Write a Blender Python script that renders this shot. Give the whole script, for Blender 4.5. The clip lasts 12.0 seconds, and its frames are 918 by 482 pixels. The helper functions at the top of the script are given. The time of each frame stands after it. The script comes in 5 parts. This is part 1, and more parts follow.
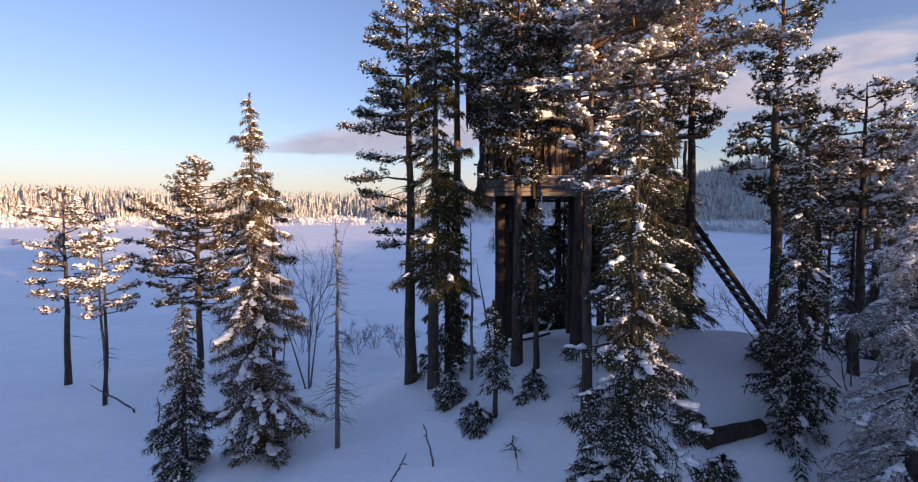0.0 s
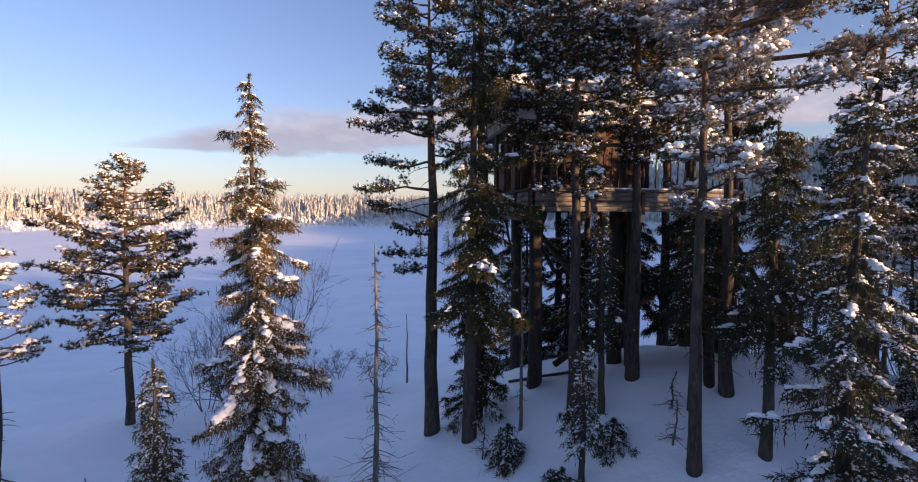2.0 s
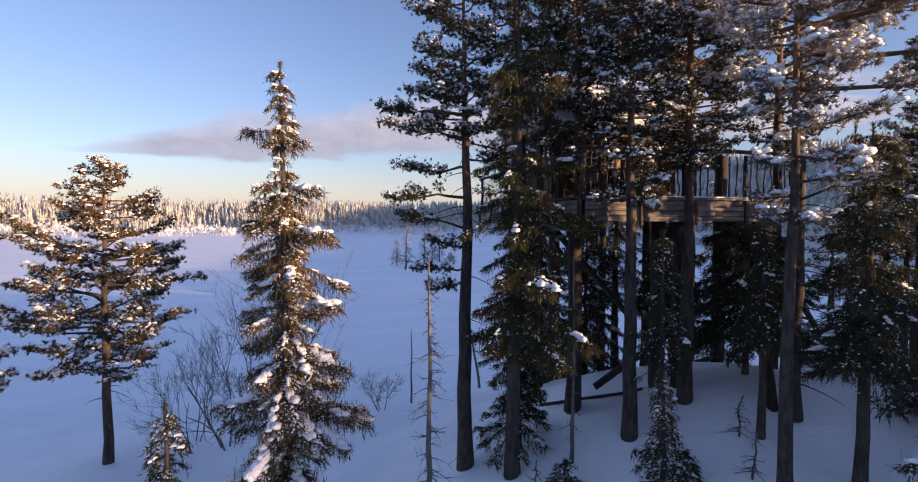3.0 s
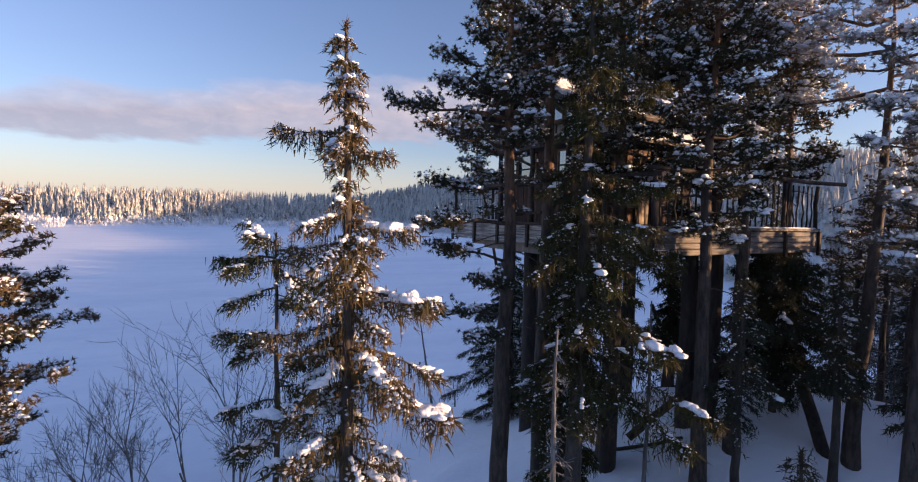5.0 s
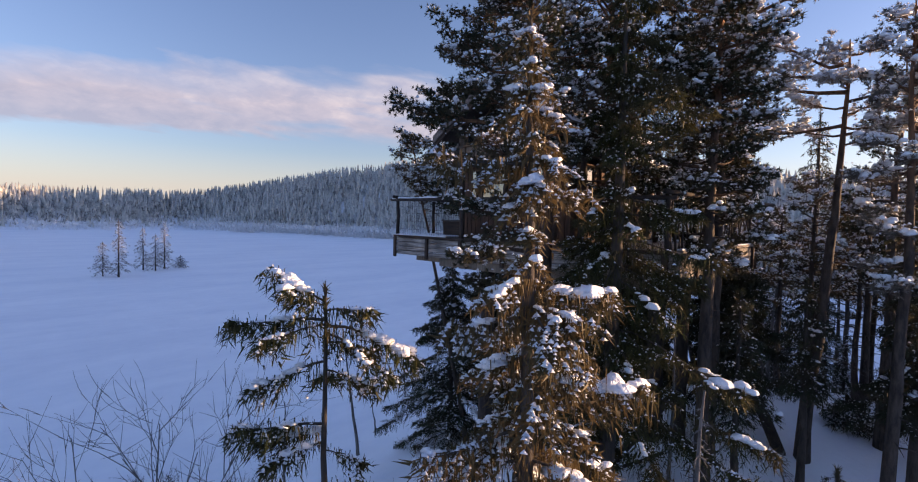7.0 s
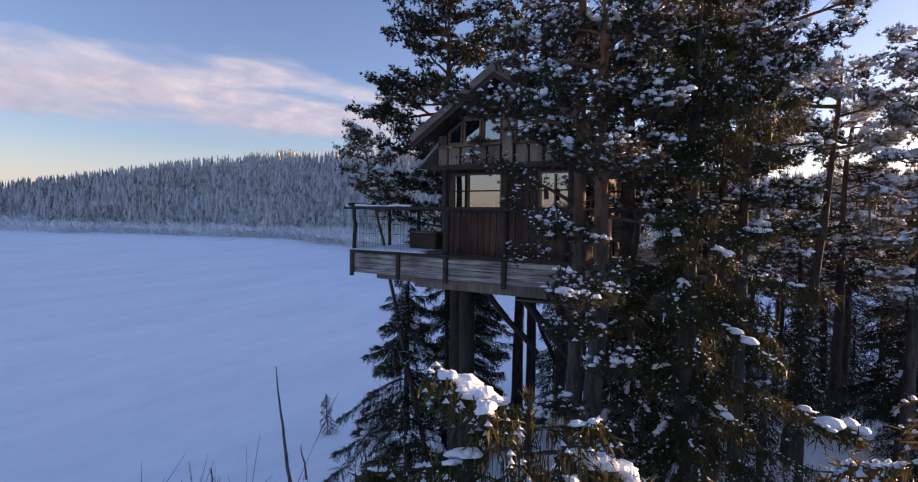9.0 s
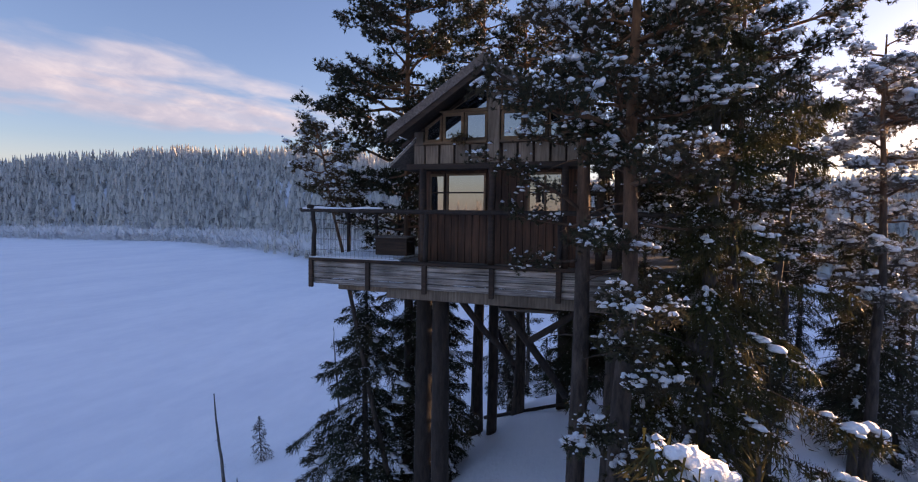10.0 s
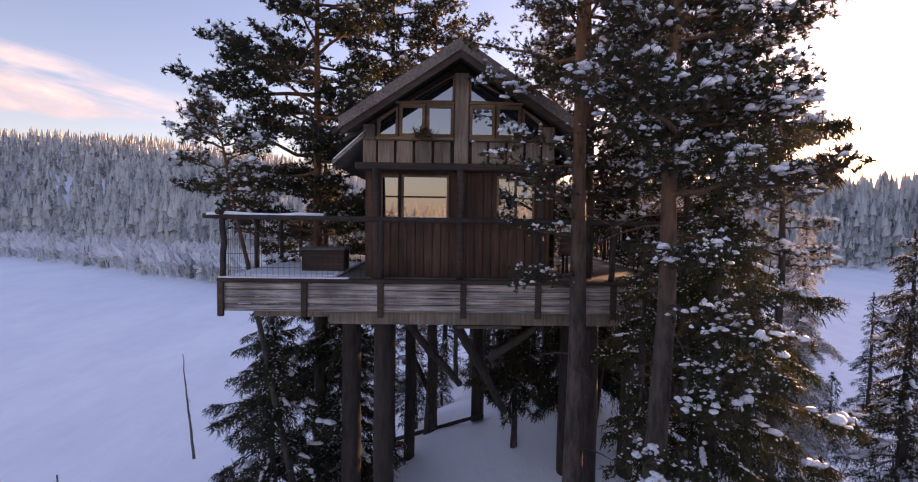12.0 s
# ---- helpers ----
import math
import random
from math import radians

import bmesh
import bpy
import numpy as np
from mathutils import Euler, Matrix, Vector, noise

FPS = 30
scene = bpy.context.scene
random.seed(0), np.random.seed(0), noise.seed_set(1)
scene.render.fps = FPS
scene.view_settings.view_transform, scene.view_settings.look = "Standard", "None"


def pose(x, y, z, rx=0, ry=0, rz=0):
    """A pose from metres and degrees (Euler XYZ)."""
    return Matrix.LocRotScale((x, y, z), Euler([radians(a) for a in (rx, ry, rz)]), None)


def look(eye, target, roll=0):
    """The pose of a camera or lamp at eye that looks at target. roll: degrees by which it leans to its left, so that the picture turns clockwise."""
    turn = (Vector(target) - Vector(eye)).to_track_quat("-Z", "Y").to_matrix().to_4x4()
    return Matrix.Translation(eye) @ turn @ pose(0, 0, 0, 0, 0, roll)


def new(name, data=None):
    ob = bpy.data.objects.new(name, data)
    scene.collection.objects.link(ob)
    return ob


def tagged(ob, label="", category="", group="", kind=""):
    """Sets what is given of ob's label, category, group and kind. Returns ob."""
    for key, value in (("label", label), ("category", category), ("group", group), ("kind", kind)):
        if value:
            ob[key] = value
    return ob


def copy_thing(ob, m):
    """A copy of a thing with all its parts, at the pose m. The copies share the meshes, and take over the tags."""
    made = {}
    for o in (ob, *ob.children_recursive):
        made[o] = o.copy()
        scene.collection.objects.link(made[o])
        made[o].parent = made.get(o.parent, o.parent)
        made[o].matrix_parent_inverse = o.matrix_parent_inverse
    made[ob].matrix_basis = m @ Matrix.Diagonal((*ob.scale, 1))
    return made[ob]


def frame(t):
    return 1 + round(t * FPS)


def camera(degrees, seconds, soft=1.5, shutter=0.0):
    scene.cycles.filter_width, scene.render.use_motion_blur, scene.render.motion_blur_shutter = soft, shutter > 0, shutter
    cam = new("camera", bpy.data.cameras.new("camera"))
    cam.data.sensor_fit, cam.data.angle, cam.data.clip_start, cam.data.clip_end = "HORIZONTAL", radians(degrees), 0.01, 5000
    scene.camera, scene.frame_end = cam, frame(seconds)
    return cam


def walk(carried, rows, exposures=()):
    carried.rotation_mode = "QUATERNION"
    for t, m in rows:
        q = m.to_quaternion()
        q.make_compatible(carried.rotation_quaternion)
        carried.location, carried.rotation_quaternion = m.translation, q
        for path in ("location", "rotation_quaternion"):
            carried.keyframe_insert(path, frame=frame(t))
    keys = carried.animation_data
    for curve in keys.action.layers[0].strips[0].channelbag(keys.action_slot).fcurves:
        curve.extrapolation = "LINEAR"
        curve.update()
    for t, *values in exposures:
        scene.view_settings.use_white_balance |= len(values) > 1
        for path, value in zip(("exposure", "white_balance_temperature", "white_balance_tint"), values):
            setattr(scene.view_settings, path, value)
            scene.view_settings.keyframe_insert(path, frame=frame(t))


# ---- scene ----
cam = camera(86.9, 12.0, 1.1)
PATH = [
    (0, (20.231, -0.601, 8.297), (18.234, -0.627, 8.179), 0.2),
    (0.5, (19.59, -1.474, 8.353), (17.595, -1.385, 8.24), 0.3),
    (1, (18.908, -2.429, 8.474), (16.921, -2.229, 8.359), 0.2),
    (1.5, (18.15, -3.296, 8.608), (16.173, -3.02, 8.495), 0.2),
    (2, (17.339, -4.144, 8.72), (15.372, -3.797, 8.61), 0.2),
    (2.5, (16.507, -4.909, 8.778), (14.552, -4.501, 8.68), 0.1),
    (3, (15.695, -5.655, 8.815), (13.755, -5.18, 8.732), 0.1),
    (3.2, (15.326, -5.981, 8.898), (13.396, -5.464, 8.809), 0.1),
    (4.8, (12.164, -7.89, 9.486), (10.379, -6.994, 9.378), 1.2),
    (5, (11.836, -8.096, 9.533), (10.08, -7.145, 9.431), 1.3),
    (5.5, (11.127, -8.604, 9.659), (9.452, -7.516, 9.56), 1.3),
    (6, (10.422, -9.092, 9.785), (8.837, -7.877, 9.688), 1.3),
    (6.5, (9.653, -9.497, 9.889), (8.163, -8.166, 9.794), 1.3),
    (7, (8.829, -9.791, 9.978), (7.439, -8.356, 9.884), 1.3),
    (7.2, (8.476, -9.884, 10.005), (7.123, -8.413, 9.914), 1.3),
    (8.8, (5.668, -10.043, 10.348), (4.653, -8.323, 10.241), 0.7),
    (9, (5.277, -10.016, 10.364), (4.317, -8.264, 10.257), 0.8),
    (9.5, (4.38, -9.936, 10.396), (3.572, -8.109, 10.294), 0.7),
    (10, (3.523, -9.774, 10.41), (2.886, -7.881, 10.311), 0.8),
    (10.5, (2.732, -9.62, 10.443), (2.274, -7.675, 10.345), 0.7),
    (11, (2.03, -9.397, 10.457), (1.748, -7.419, 10.363), 0.8),
    (11.5, (1.362, -9.146, 10.5), (1.244, -7.152, 10.406), 0.8),
    (12, (0.712, -8.898, 10.532), (0.754, -6.9, 10.442), 0.8),
]
# seconds, stops, kelvin, tint
EXPOSURES = [(0.0, 1.36, 7150, 22), (9.5, 1.46, 7150, 22), (12.0, 1.95, 9500, 35)]
walk(cam, [(t, look(eye, target, roll)) for t, eye, target, roll in PATH], exposures=EXPOSURES)

# ---- world, sun and exposure ----
SUN_AZ, SUN_EL = 40.0, 5.8          # degrees clockwise from +y, degrees up
world = bpy.data.worlds.new("winter_sky")
scene.world = world
world.use_nodes = True
wn, wl = world.node_tree.nodes, world.node_tree.links
wn.clear()
w_out, w_bg, sky = wn.new("ShaderNodeOutputWorld"), wn.new("ShaderNodeBackground"), wn.new("ShaderNodeTexSky")
sky.sky_type, sky.sun_disc = "NISHITA", False
sky.sun_elevation, sky.sun_rotation = radians(SUN_EL), radians(SUN_AZ)
sky.altitude, sky.air_density, sky.dust_density, sky.ozone_density = 200, 1.0, 0.6, 2.3
w_bg.inputs["Strength"].default_value = 0.115
# one long bank of cloud low in the west, laid out by azimuth and elevation
def w_math(op, a, b=0.0, c=0.0):
    node = wn.new("ShaderNodeMath")
    node.operation = op
    for sock, v in zip(node.inputs, (a, b, c)):
        if isinstance(v, (int, float)):
            sock.default_value = v
        else:
            wl.new(v, sock)
    return node.outputs[0]


def w_ramp(fac, stops):
    node = wn.new("ShaderNodeValToRGB")
    els = node.color_ramp.elements
    while len(els) < len(stops):
        els.new(0.5)
    for e, (at, c) in zip(els, stops):
        e.position, e.color = at, (*c, 1) if isinstance(c, tuple) else (c, c, c, 1)
    wl.new(fac, node.inputs[0])
    return node.outputs[0]


def w_noise(x, y, scale, detail, rough):
    both, tex = wn.new("ShaderNodeCombineXYZ"), wn.new("ShaderNodeTexNoise")
    wl.new(x, both.inputs[0])
    wl.new(y, both.inputs[1])
    tex.inputs["Scale"].default_value, tex.inputs["Detail"].default_value, tex.inputs["Roughness"].default_value, tex.inputs["Distortion"].default_value = scale, detail, rough, 0.3
    wl.new(both.outputs[0], tex.inputs["Vector"])
    return tex.outputs["Fac"]


def w_blend(fac, a, b, mode="MIX"):
    node = wn.new("ShaderNodeMix")
    node.data_type, node.blend_type = "RGBA", mode
    for sock, v in ((node.inputs[0], fac), (node.inputs[6], a), (node.inputs[7], b)):
        if isinstance(v, float):
            sock.default_value = v
        elif isinstance(v, tuple):
            sock.default_value = (*v, 1)
        else:
            wl.new(v, sock)
    return node.outputs[2]


w_tc, w_sep = wn.new("ShaderNodeTexCoord"), wn.new("ShaderNodeSeparateXYZ")
wl.new(w_tc.outputs["Generated"], w_sep.inputs[0])
w_az = w_math("MULTIPLY", w_math("ARCTAN2", w_sep.outputs["X"], w_sep.outputs["Y"]), 180 / math.pi)
w_el = w_math("MULTIPLY", w_math("ARCSINE", w_sep.outputs["Z"]), 180 / math.pi)
w_u = w_math("DIVIDE", w_math("ADD", w_az, 120.0), 100.0)
# under and upper side of the bank, in degrees / 20
w_under = w_ramp(w_u, [(0.0, 0.32), (0.2, 0.3), (0.35, 0.37), (0.53, 0.41), (0.75, 0.40), (0.9, 0.45)])
w_upper = w_ramp(w_u, [(0.05, 0.33), (0.17, 0.56), (0.33, 0.68), (0.45, 0.76), (0.7, 0.84), (0.9, 0.62)])
w_h = w_math("DIVIDE", w_math("SUBTRACT", w_math("DIVIDE", w_el, 20.0), w_under), w_math("MAXIMUM", w_math("SUBTRACT", w_upper, w_under), 0.03))
w_n1 = w_noise(w_math("ADD", w_az, w_math("MULTIPLY", w_el, 1.2)), w_math("MULTIPLY", w_el, 3.2), 0.11, 6, 0.55)
w_n2 = w_noise(w_math("ADD", w_az, w_math("MULTIPLY", w_el, 2.6)), w_math("MULTIPLY", w_el, 5.0), 0.055, 5, 0.5)
w_body = w_math("ADD", w_h, w_math("MULTIPLY", w_math("SUBTRACT", w_n1, 0.5), 0.55))
w_shape = w_ramp(w_body, [(0.0, 0.0), (0.1, 0.8), (0.5, 0.92), (0.8, 0.5), (1.0, 0.0)])
w_open = w_ramp(w_u, [(0.05, 0.0), (0.12, 0.55), (0.5, 0.35), (0.62, 0.08), (0.86, 0.0), (0.93, 0.0)])
w_ends = w_ramp(w_u, [(0.04, 0.0), (0.12, 1.0), (0.86, 1.0), (0.95, 0.0)])
w_cover = w_ramp(w_math("ADD", w_n2, w_math("MULTIPLY", w_open, 0.45)), [(0.42, 0.0), (0.58, 1.0)])
w_mask = w_math("MULTIPLY", w_math("MULTIPLY", w_shape, w_cover), w_ends)
w_n3 = w_noise(w_az, w_math("MULTIPLY", w_el, 2.2), 0.3, 5, 0.6)
w_lit = w_ramp(w_math("ADD", w_math("ADD", w_math("MULTIPLY", w_h, 0.4), w_math("MULTIPLY", w_u, 0.5)), w_math("MULTIPLY", w_math("SUBTRACT", w_n3, 0.5), 0.9)), [(0.2, (1.45, 1.58, 2.05)), (0.5, (1.95, 1.95, 2.3)), (0.85, (3.0, 2.8, 2.8))])
w_low = w_ramp(w_sep.outputs["Z"], [(0.0, 0.65), (0.12, 0.0)])
w_rise = w_ramp(w_sep.outputs["Z"], [(0.0, 0.58), (0.4, 0.6), (1.0, 1.0)])
w_sky = w_blend(w_low, w_blend(1.0, w_blend(1.0, sky.outputs[0], (1.6, 1.53, 1.87), "MULTIPLY"), w_rise, "MULTIPLY"), (2.4, 2.42, 2.75))
wl.new(w_blend(w_mask, w_sky, w_lit), w_bg.inputs[0])
wl.new(w_bg.outputs[0], w_out.inputs[0])

sun = new("sun", bpy.data.lights.new("sun", "SUN"))
sun.data.energy, sun.data.angle, sun.data.color = 4.0, radians(0.55), (1.0, 0.7, 0.42)
sun_way = Vector((math.sin(radians(SUN_AZ)) * math.cos(radians(SUN_EL)), math.cos(radians(SUN_AZ)) * math.cos(radians(SUN_EL)), math.sin(radians(SUN_EL))))
sun.matrix_world = look(sun_way * 60, (0, 0, 0))


# ---- materials ----
def material(name, rough=0.8):
    m = bpy.data.materials.new(name)
    m.use_nodes = True
    bsdf = m.node_tree.nodes["Principled BSDF"]
    bsdf.inputs["Roughness"].default_value = rough
    return m, m.node_tree.nodes, m.node_tree.links, bsdf


def coords(n, l, scale=(1, 1, 1), space="Object"):
    tc, mp = n.new("ShaderNodeTexCoord"), n.new("ShaderNodeMapping")
    mp.inputs["Scale"].default_value = scale
    l.new(tc.outputs[space], mp.inputs[0])
    return mp.outputs[0]


def noise_tex(n, l, vec, scale, detail=4, rough=0.55):
    t = n.new("ShaderNodeTexNoise")
    t.inputs["Scale"].default_value, t.inputs["Detail"].default_value, t.inputs["Roughness"].default_value = scale, detail, rough
    l.new(vec, t.inputs["Vector"])
    return t.outputs["Fac"]


def ramp(n, l, fac, stops):
    r = n.new("ShaderNodeValToRGB")
    els = r.color_ramp.elements
    while len(els) < len(stops):
        els.new(0.5)
    for e, (p, c) in zip(els, stops):
        e.position, e.color = p, (*c, 1)
    l.new(fac, r.inputs[0])
    return r.outputs[0]


def bump(n, l, bsdf, height, strength, distance):
    b = n.new("ShaderNodeBump")
    b.inputs["Strength"].default_value, b.inputs["Distance"].default_value = strength, distance
    l.new(height, b.inputs["Height"])
    l.new(b.outputs[0], bsdf.inputs["Normal"])


def mixed(n, l, fac, a, b, mode="MIX"):
    m = n.new("ShaderNodeMix")
    m.data_type, m.blend_type = "RGBA", mode
    if isinstance(fac, float):
        m.inputs[0].default_value = fac
    else:
        l.new(fac, m.inputs[0])
    for sock, v in ((m.inputs[6], a), (m.inputs[7], b)):
        if isinstance(v, tuple):
            sock.default_value = (*v, 1)
        else:
            l.new(v, sock)
    return m.outputs[2]


def snow_material(name, big, small, tone=(0.88, 0.9, 0.93)):
    m, n, l, b = material(name, 0.6)
    v = coords(n, l)
    f1, f2 = noise_tex(n, l, v, big, 5), noise_tex(n, l, v, small, 3)
    col = ramp(n, l, f1, [(0.3, tuple(c * 0.93 for c in tone)), (0.7, tone)])
    l.new(col, b.inputs["Base Color"])
    b.inputs["Specular IOR Level"].default_value = 0.25
    mx = n.new("ShaderNodeMath")
    mx.operation = "ADD"
    l.new(f1, mx.inputs[0])
    l.new(f2, mx.inputs[1])
    bump(n, l, b, mx.outputs[0], 0.5, 0.12)
    return m


CLUMP = snow_material("snow_clump", 3.0, 14.0)


def lake_snow_material():
    """Wind-packed snow: long drifts, small ripples and a fine grain."""
    m, n, l, b = material("snow_cover", 0.6)
    drift = noise_tex(n, l, coords(n, l, (1.0, 0.28, 1.0)), 0.16, 6, 0.6)
    ripple = noise_tex(n, l, coords(n, l, (1.0, 0.5, 1.0)), 0.9, 5, 0.6)
    grain = noise_tex(n, l, coords(n, l), 5.0, 4, 0.6)
    col = mixed(n, l, 0.4, ramp(n, l, drift, [(0.35, (0.78, 0.81, 0.86)), (0.62, (0.92, 0.935, 0.95))]), ramp(n, l, ripple, [(0.35, (0.8, 0.82, 0.86)), (0.65, (0.92, 0.93, 0.95))]))
    l.new(col, b.inputs["Base Color"])
    b.inputs["Specular IOR Level"].default_value = 0.25
    total = None
    for f, k in ((drift, 1.6), (ripple, 0.7), (grain, 0.14)):
        node = n.new("ShaderNodeMath")
        node.operation = "MULTIPLY_ADD"
        l.new(f, node.inputs[0])
        node.inputs[1].default_value = k
        if total is None:
            node.inputs[2].default_value = 0.0
        else:
            l.new(total, node.inputs[2])
        total = node.outputs[0]
    bump(n, l, b, total, 0.6, 0.22)
    return m


SNOW = lake_snow_material()


def needle_material(name, dark, light, brown, amount):
    m, n, l, b = material(name, 0.55)
    v = coords(n, l)
    geo = n.new("ShaderNodeNewGeometry")
    base = ramp(n, l, geo.outputs["Random Per Island"], [(0.0, dark), (1.0, light)])
    f = noise_tex(n, l, v, 1.3, 3)
    fac = ramp(n, l, f, [(0.5 - amount * 0.35, (0, 0, 0)), (0.75 - amount * 0.35, (1, 1, 1))])
    col = mixed(n, l, fac, base, brown)
    l.new(col, b.inputs["Base Color"])
    b.inputs["Specular IOR Level"].default_value = 0.2
    thin, both = n.new("ShaderNodeBsdfTranslucent"), n.new("ShaderNodeMixShader")
    both.inputs[0].default_value = 0.3
    l.new(col, thin.inputs["Color"])
    l.new(b.outputs[0], both.inputs[1])
    l.new(thin.outputs[0], both.inputs[2])
    l.new(both.outputs[0], [k for k in n if k.bl_idname == "ShaderNodeOutputMaterial"][0].inputs["Surface"])
    return m


SPRUCE = needle_material("spruce_needles", (0.022, 0.032, 0.02), (0.058, 0.072, 0.038), (0.065, 0.055, 0.034), 0.35)
LICHEN = needle_material("lichen_spruce_needles", (0.03, 0.032, 0.014), (0.085, 0.075, 0.03), (0.12, 0.08, 0.035), 0.7)
OLIVE = needle_material("olive_spruce_needles", (0.022, 0.027, 0.011), (0.075, 0.078, 0.024), (0.07, 0.055, 0.024), 0.3)
PINE = needle_material("pine_needles", (0.034, 0.037, 0.022), (0.13, 0.115, 0.05), (0.15, 0.1, 0.055), 0.45)


# pine needles for the shaded group by the house, its shade in the colour
PINE_SHADED = needle_material("shaded_pine_needles", (0.02, 0.026, 0.018), (0.085, 0.085, 0.045), (0.09, 0.065, 0.04), 0.2)
RIMED = needle_material("rimed_needles", (0.1, 0.1, 0.095), (0.7, 0.7, 0.72), (0.4, 0.37, 0.33), 0.3)
FROSTED = needle_material("frosted_pine_needles", (0.04, 0.045, 0.033), (0.28, 0.28, 0.27), (0.2, 0.17, 0.14), 0.4)


def bark_material(name, low, high, z0, z1, scale=9.0):
    m, n, l, b = material(name, 0.9)
    v = coords(n, l, (1, 1, 0.25))
    f = noise_tex(n, l, v, scale, 6, 0.65)
    lo = ramp(n, l, f, [(0.36, tuple(c * 0.28 for c in low)), (0.64, tuple(c * 1.15 for c in low))])
    hi = ramp(n, l, f, [(0.36, tuple(c * 0.38 for c in high)), (0.64, high)])
    sep, mr = n.new("ShaderNodeSeparateXYZ"), n.new("ShaderNodeMapRange")
    tc = n.new("ShaderNodeTexCoord")
    l.new(tc.outputs["Object"], sep.inputs[0])
    l.new(sep.outputs["Z"], mr.inputs["Value"])
    mr.inputs["From Min"].default_value, mr.inputs["From Max"].default_value = z0, z1
    l.new(mixed(n, l, mr.outputs[0], lo, hi), b.inputs["Base Color"])
    bump(n, l, b, f, 0.9, 0.03)
    return m


PINE_BARK = bark_material("pine_bark", (0.075, 0.056, 0.045), (0.27, 0.125, 0.055), 6.5, 10.5, 12.0)
SPRUCE_BARK = bark_material("spruce_bark", (0.075, 0.06, 0.05), (0.075, 0.06, 0.05), 0, 5)
DEAD_BARK = bark_material("dead_wood_bark", (0.16, 0.15, 0.14), (0.2, 0.19, 0.18), 0, 5)


def wood_material(name, a, b_, grain=(1, 14, 14), rough=0.85):
    m, n, l, b = material(name, rough)
    v = coords(n, l, grain)
    f = noise_tex(n, l, v, 1.6, 6, 0.65)
    info = n.new("ShaderNodeObjectInfo")
    f2 = noise_tex(n, l, coords(n, l), 1.1, 3)
    col = ramp(n, l, f, [(0.34, a), (0.66, b_)])
    dirt = ramp(n, l, f2, [(0.35, (0.45, 0.45, 0.45)), (0.65, (1, 1, 1))])
    vary = ramp(n, l, info.outputs["Random"], [(0, (0.7, 0.7, 0.7)), (1, (1.05, 1.0, 0.95))])
    col = mixed(n, l, 1.0, mixed(n, l, 1.0, col, dirt, "MULTIPLY"), vary, "MULTIPLY")
    l.new(col, b.inputs["Base Color"])
    bump(n, l, b, f, 0.5, 0.01)
    return m


GREY_WOOD = wood_material("weathered_grey_boards", (0.13, 0.105, 0.09), (0.4, 0.355, 0.31))
DARK_WOOD = wood_material("dark_stained_wood", (0.035, 0.022, 0.016), (0.1, 0.06, 0.04))
RED_WOOD = wood_material("red_brown_planks", (0.06, 0.03, 0.019), (0.17, 0.085, 0.05), (14, 14, 1))
FACADE_WOOD = wood_material("pale_facade_boards", (0.2, 0.15, 0.11), (0.42, 0.33, 0.25), (14, 14, 1))
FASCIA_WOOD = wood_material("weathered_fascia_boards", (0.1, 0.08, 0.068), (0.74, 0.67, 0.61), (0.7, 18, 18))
# weathered like the front, but darkened: tree shade is put into the colour
SHADED_SIDE_FASCIA = wood_material("weathered_shaded_side_fascia_boards", (0.1, 0.085, 0.075), (0.38, 0.34, 0.31), (14, 1, 14))
BARGE_WOOD = wood_material("dark_weathered_barge_boards", (0.14, 0.105, 0.088), (0.38, 0.3, 0.25), (14, 1, 14))
FRAME_WOOD = wood_material("window_frame_wood", (0.22, 0.13, 0.07), (0.4, 0.26, 0.15))
LOG_WOOD = bark_material("log_bark", (0.05, 0.036, 0.029), (0.05, 0.036, 0.029), 0, 5)
GLASS, gn, gl, gb = material("window_glass", 0.03)
gb.inputs["Base Color"].default_value = (0.02, 0.025, 0.03, 1)
gb.inputs["Specular IOR Level"].default_value = 1.0
gb.inputs["IOR"].default_value = 2.05
gb.inputs["Metallic"].default_value = 0.0


# ---- building helpers ----
def part(name, bm, mat, parent=None, label="", smooth=False):
    me = bpy.data.meshes.new(name)
    bm.to_mesh(me)
    bm.free()
    me.materials.append(mat)
    if smooth:
        me.polygons.foreach_set("use_smooth", [True] * len(me.polygons))
    ob = new(name, me)
    ob.parent = parent
    if label:
        tagged(ob, label)
    return ob


def empty(name, m, label, category, group="", kind=""):
    ob = new(name)
    ob.matrix_basis = m
    return tagged(ob, label, category, group, kind)


def box(bm, x0, x1, y0, y1, z0, z1, bevel=0.0, m=None):
    r = bmesh.ops.create_cube(bm, size=1)
    vs = r["verts"]
    bmesh.ops.scale(bm, vec=(x1 - x0, y1 - y0, z1 - z0), verts=vs)
    bmesh.ops.translate(bm, vec=((x0 + x1) / 2, (y0 + y1) / 2, (z0 + z1) / 2), verts=vs)
    if bevel:
        es = list({e for v in vs for e in v.link_edges})
        out = bmesh.ops.bevel(bm, geom=es, offset=bevel, segments=1, affect="EDGES")
        vs = list({v for f in out["faces"] for v in f.verts} | {v for v in vs if v.is_valid})
    if m is not None:
        bmesh.ops.transform(bm, matrix=m, verts=vs)
    return vs


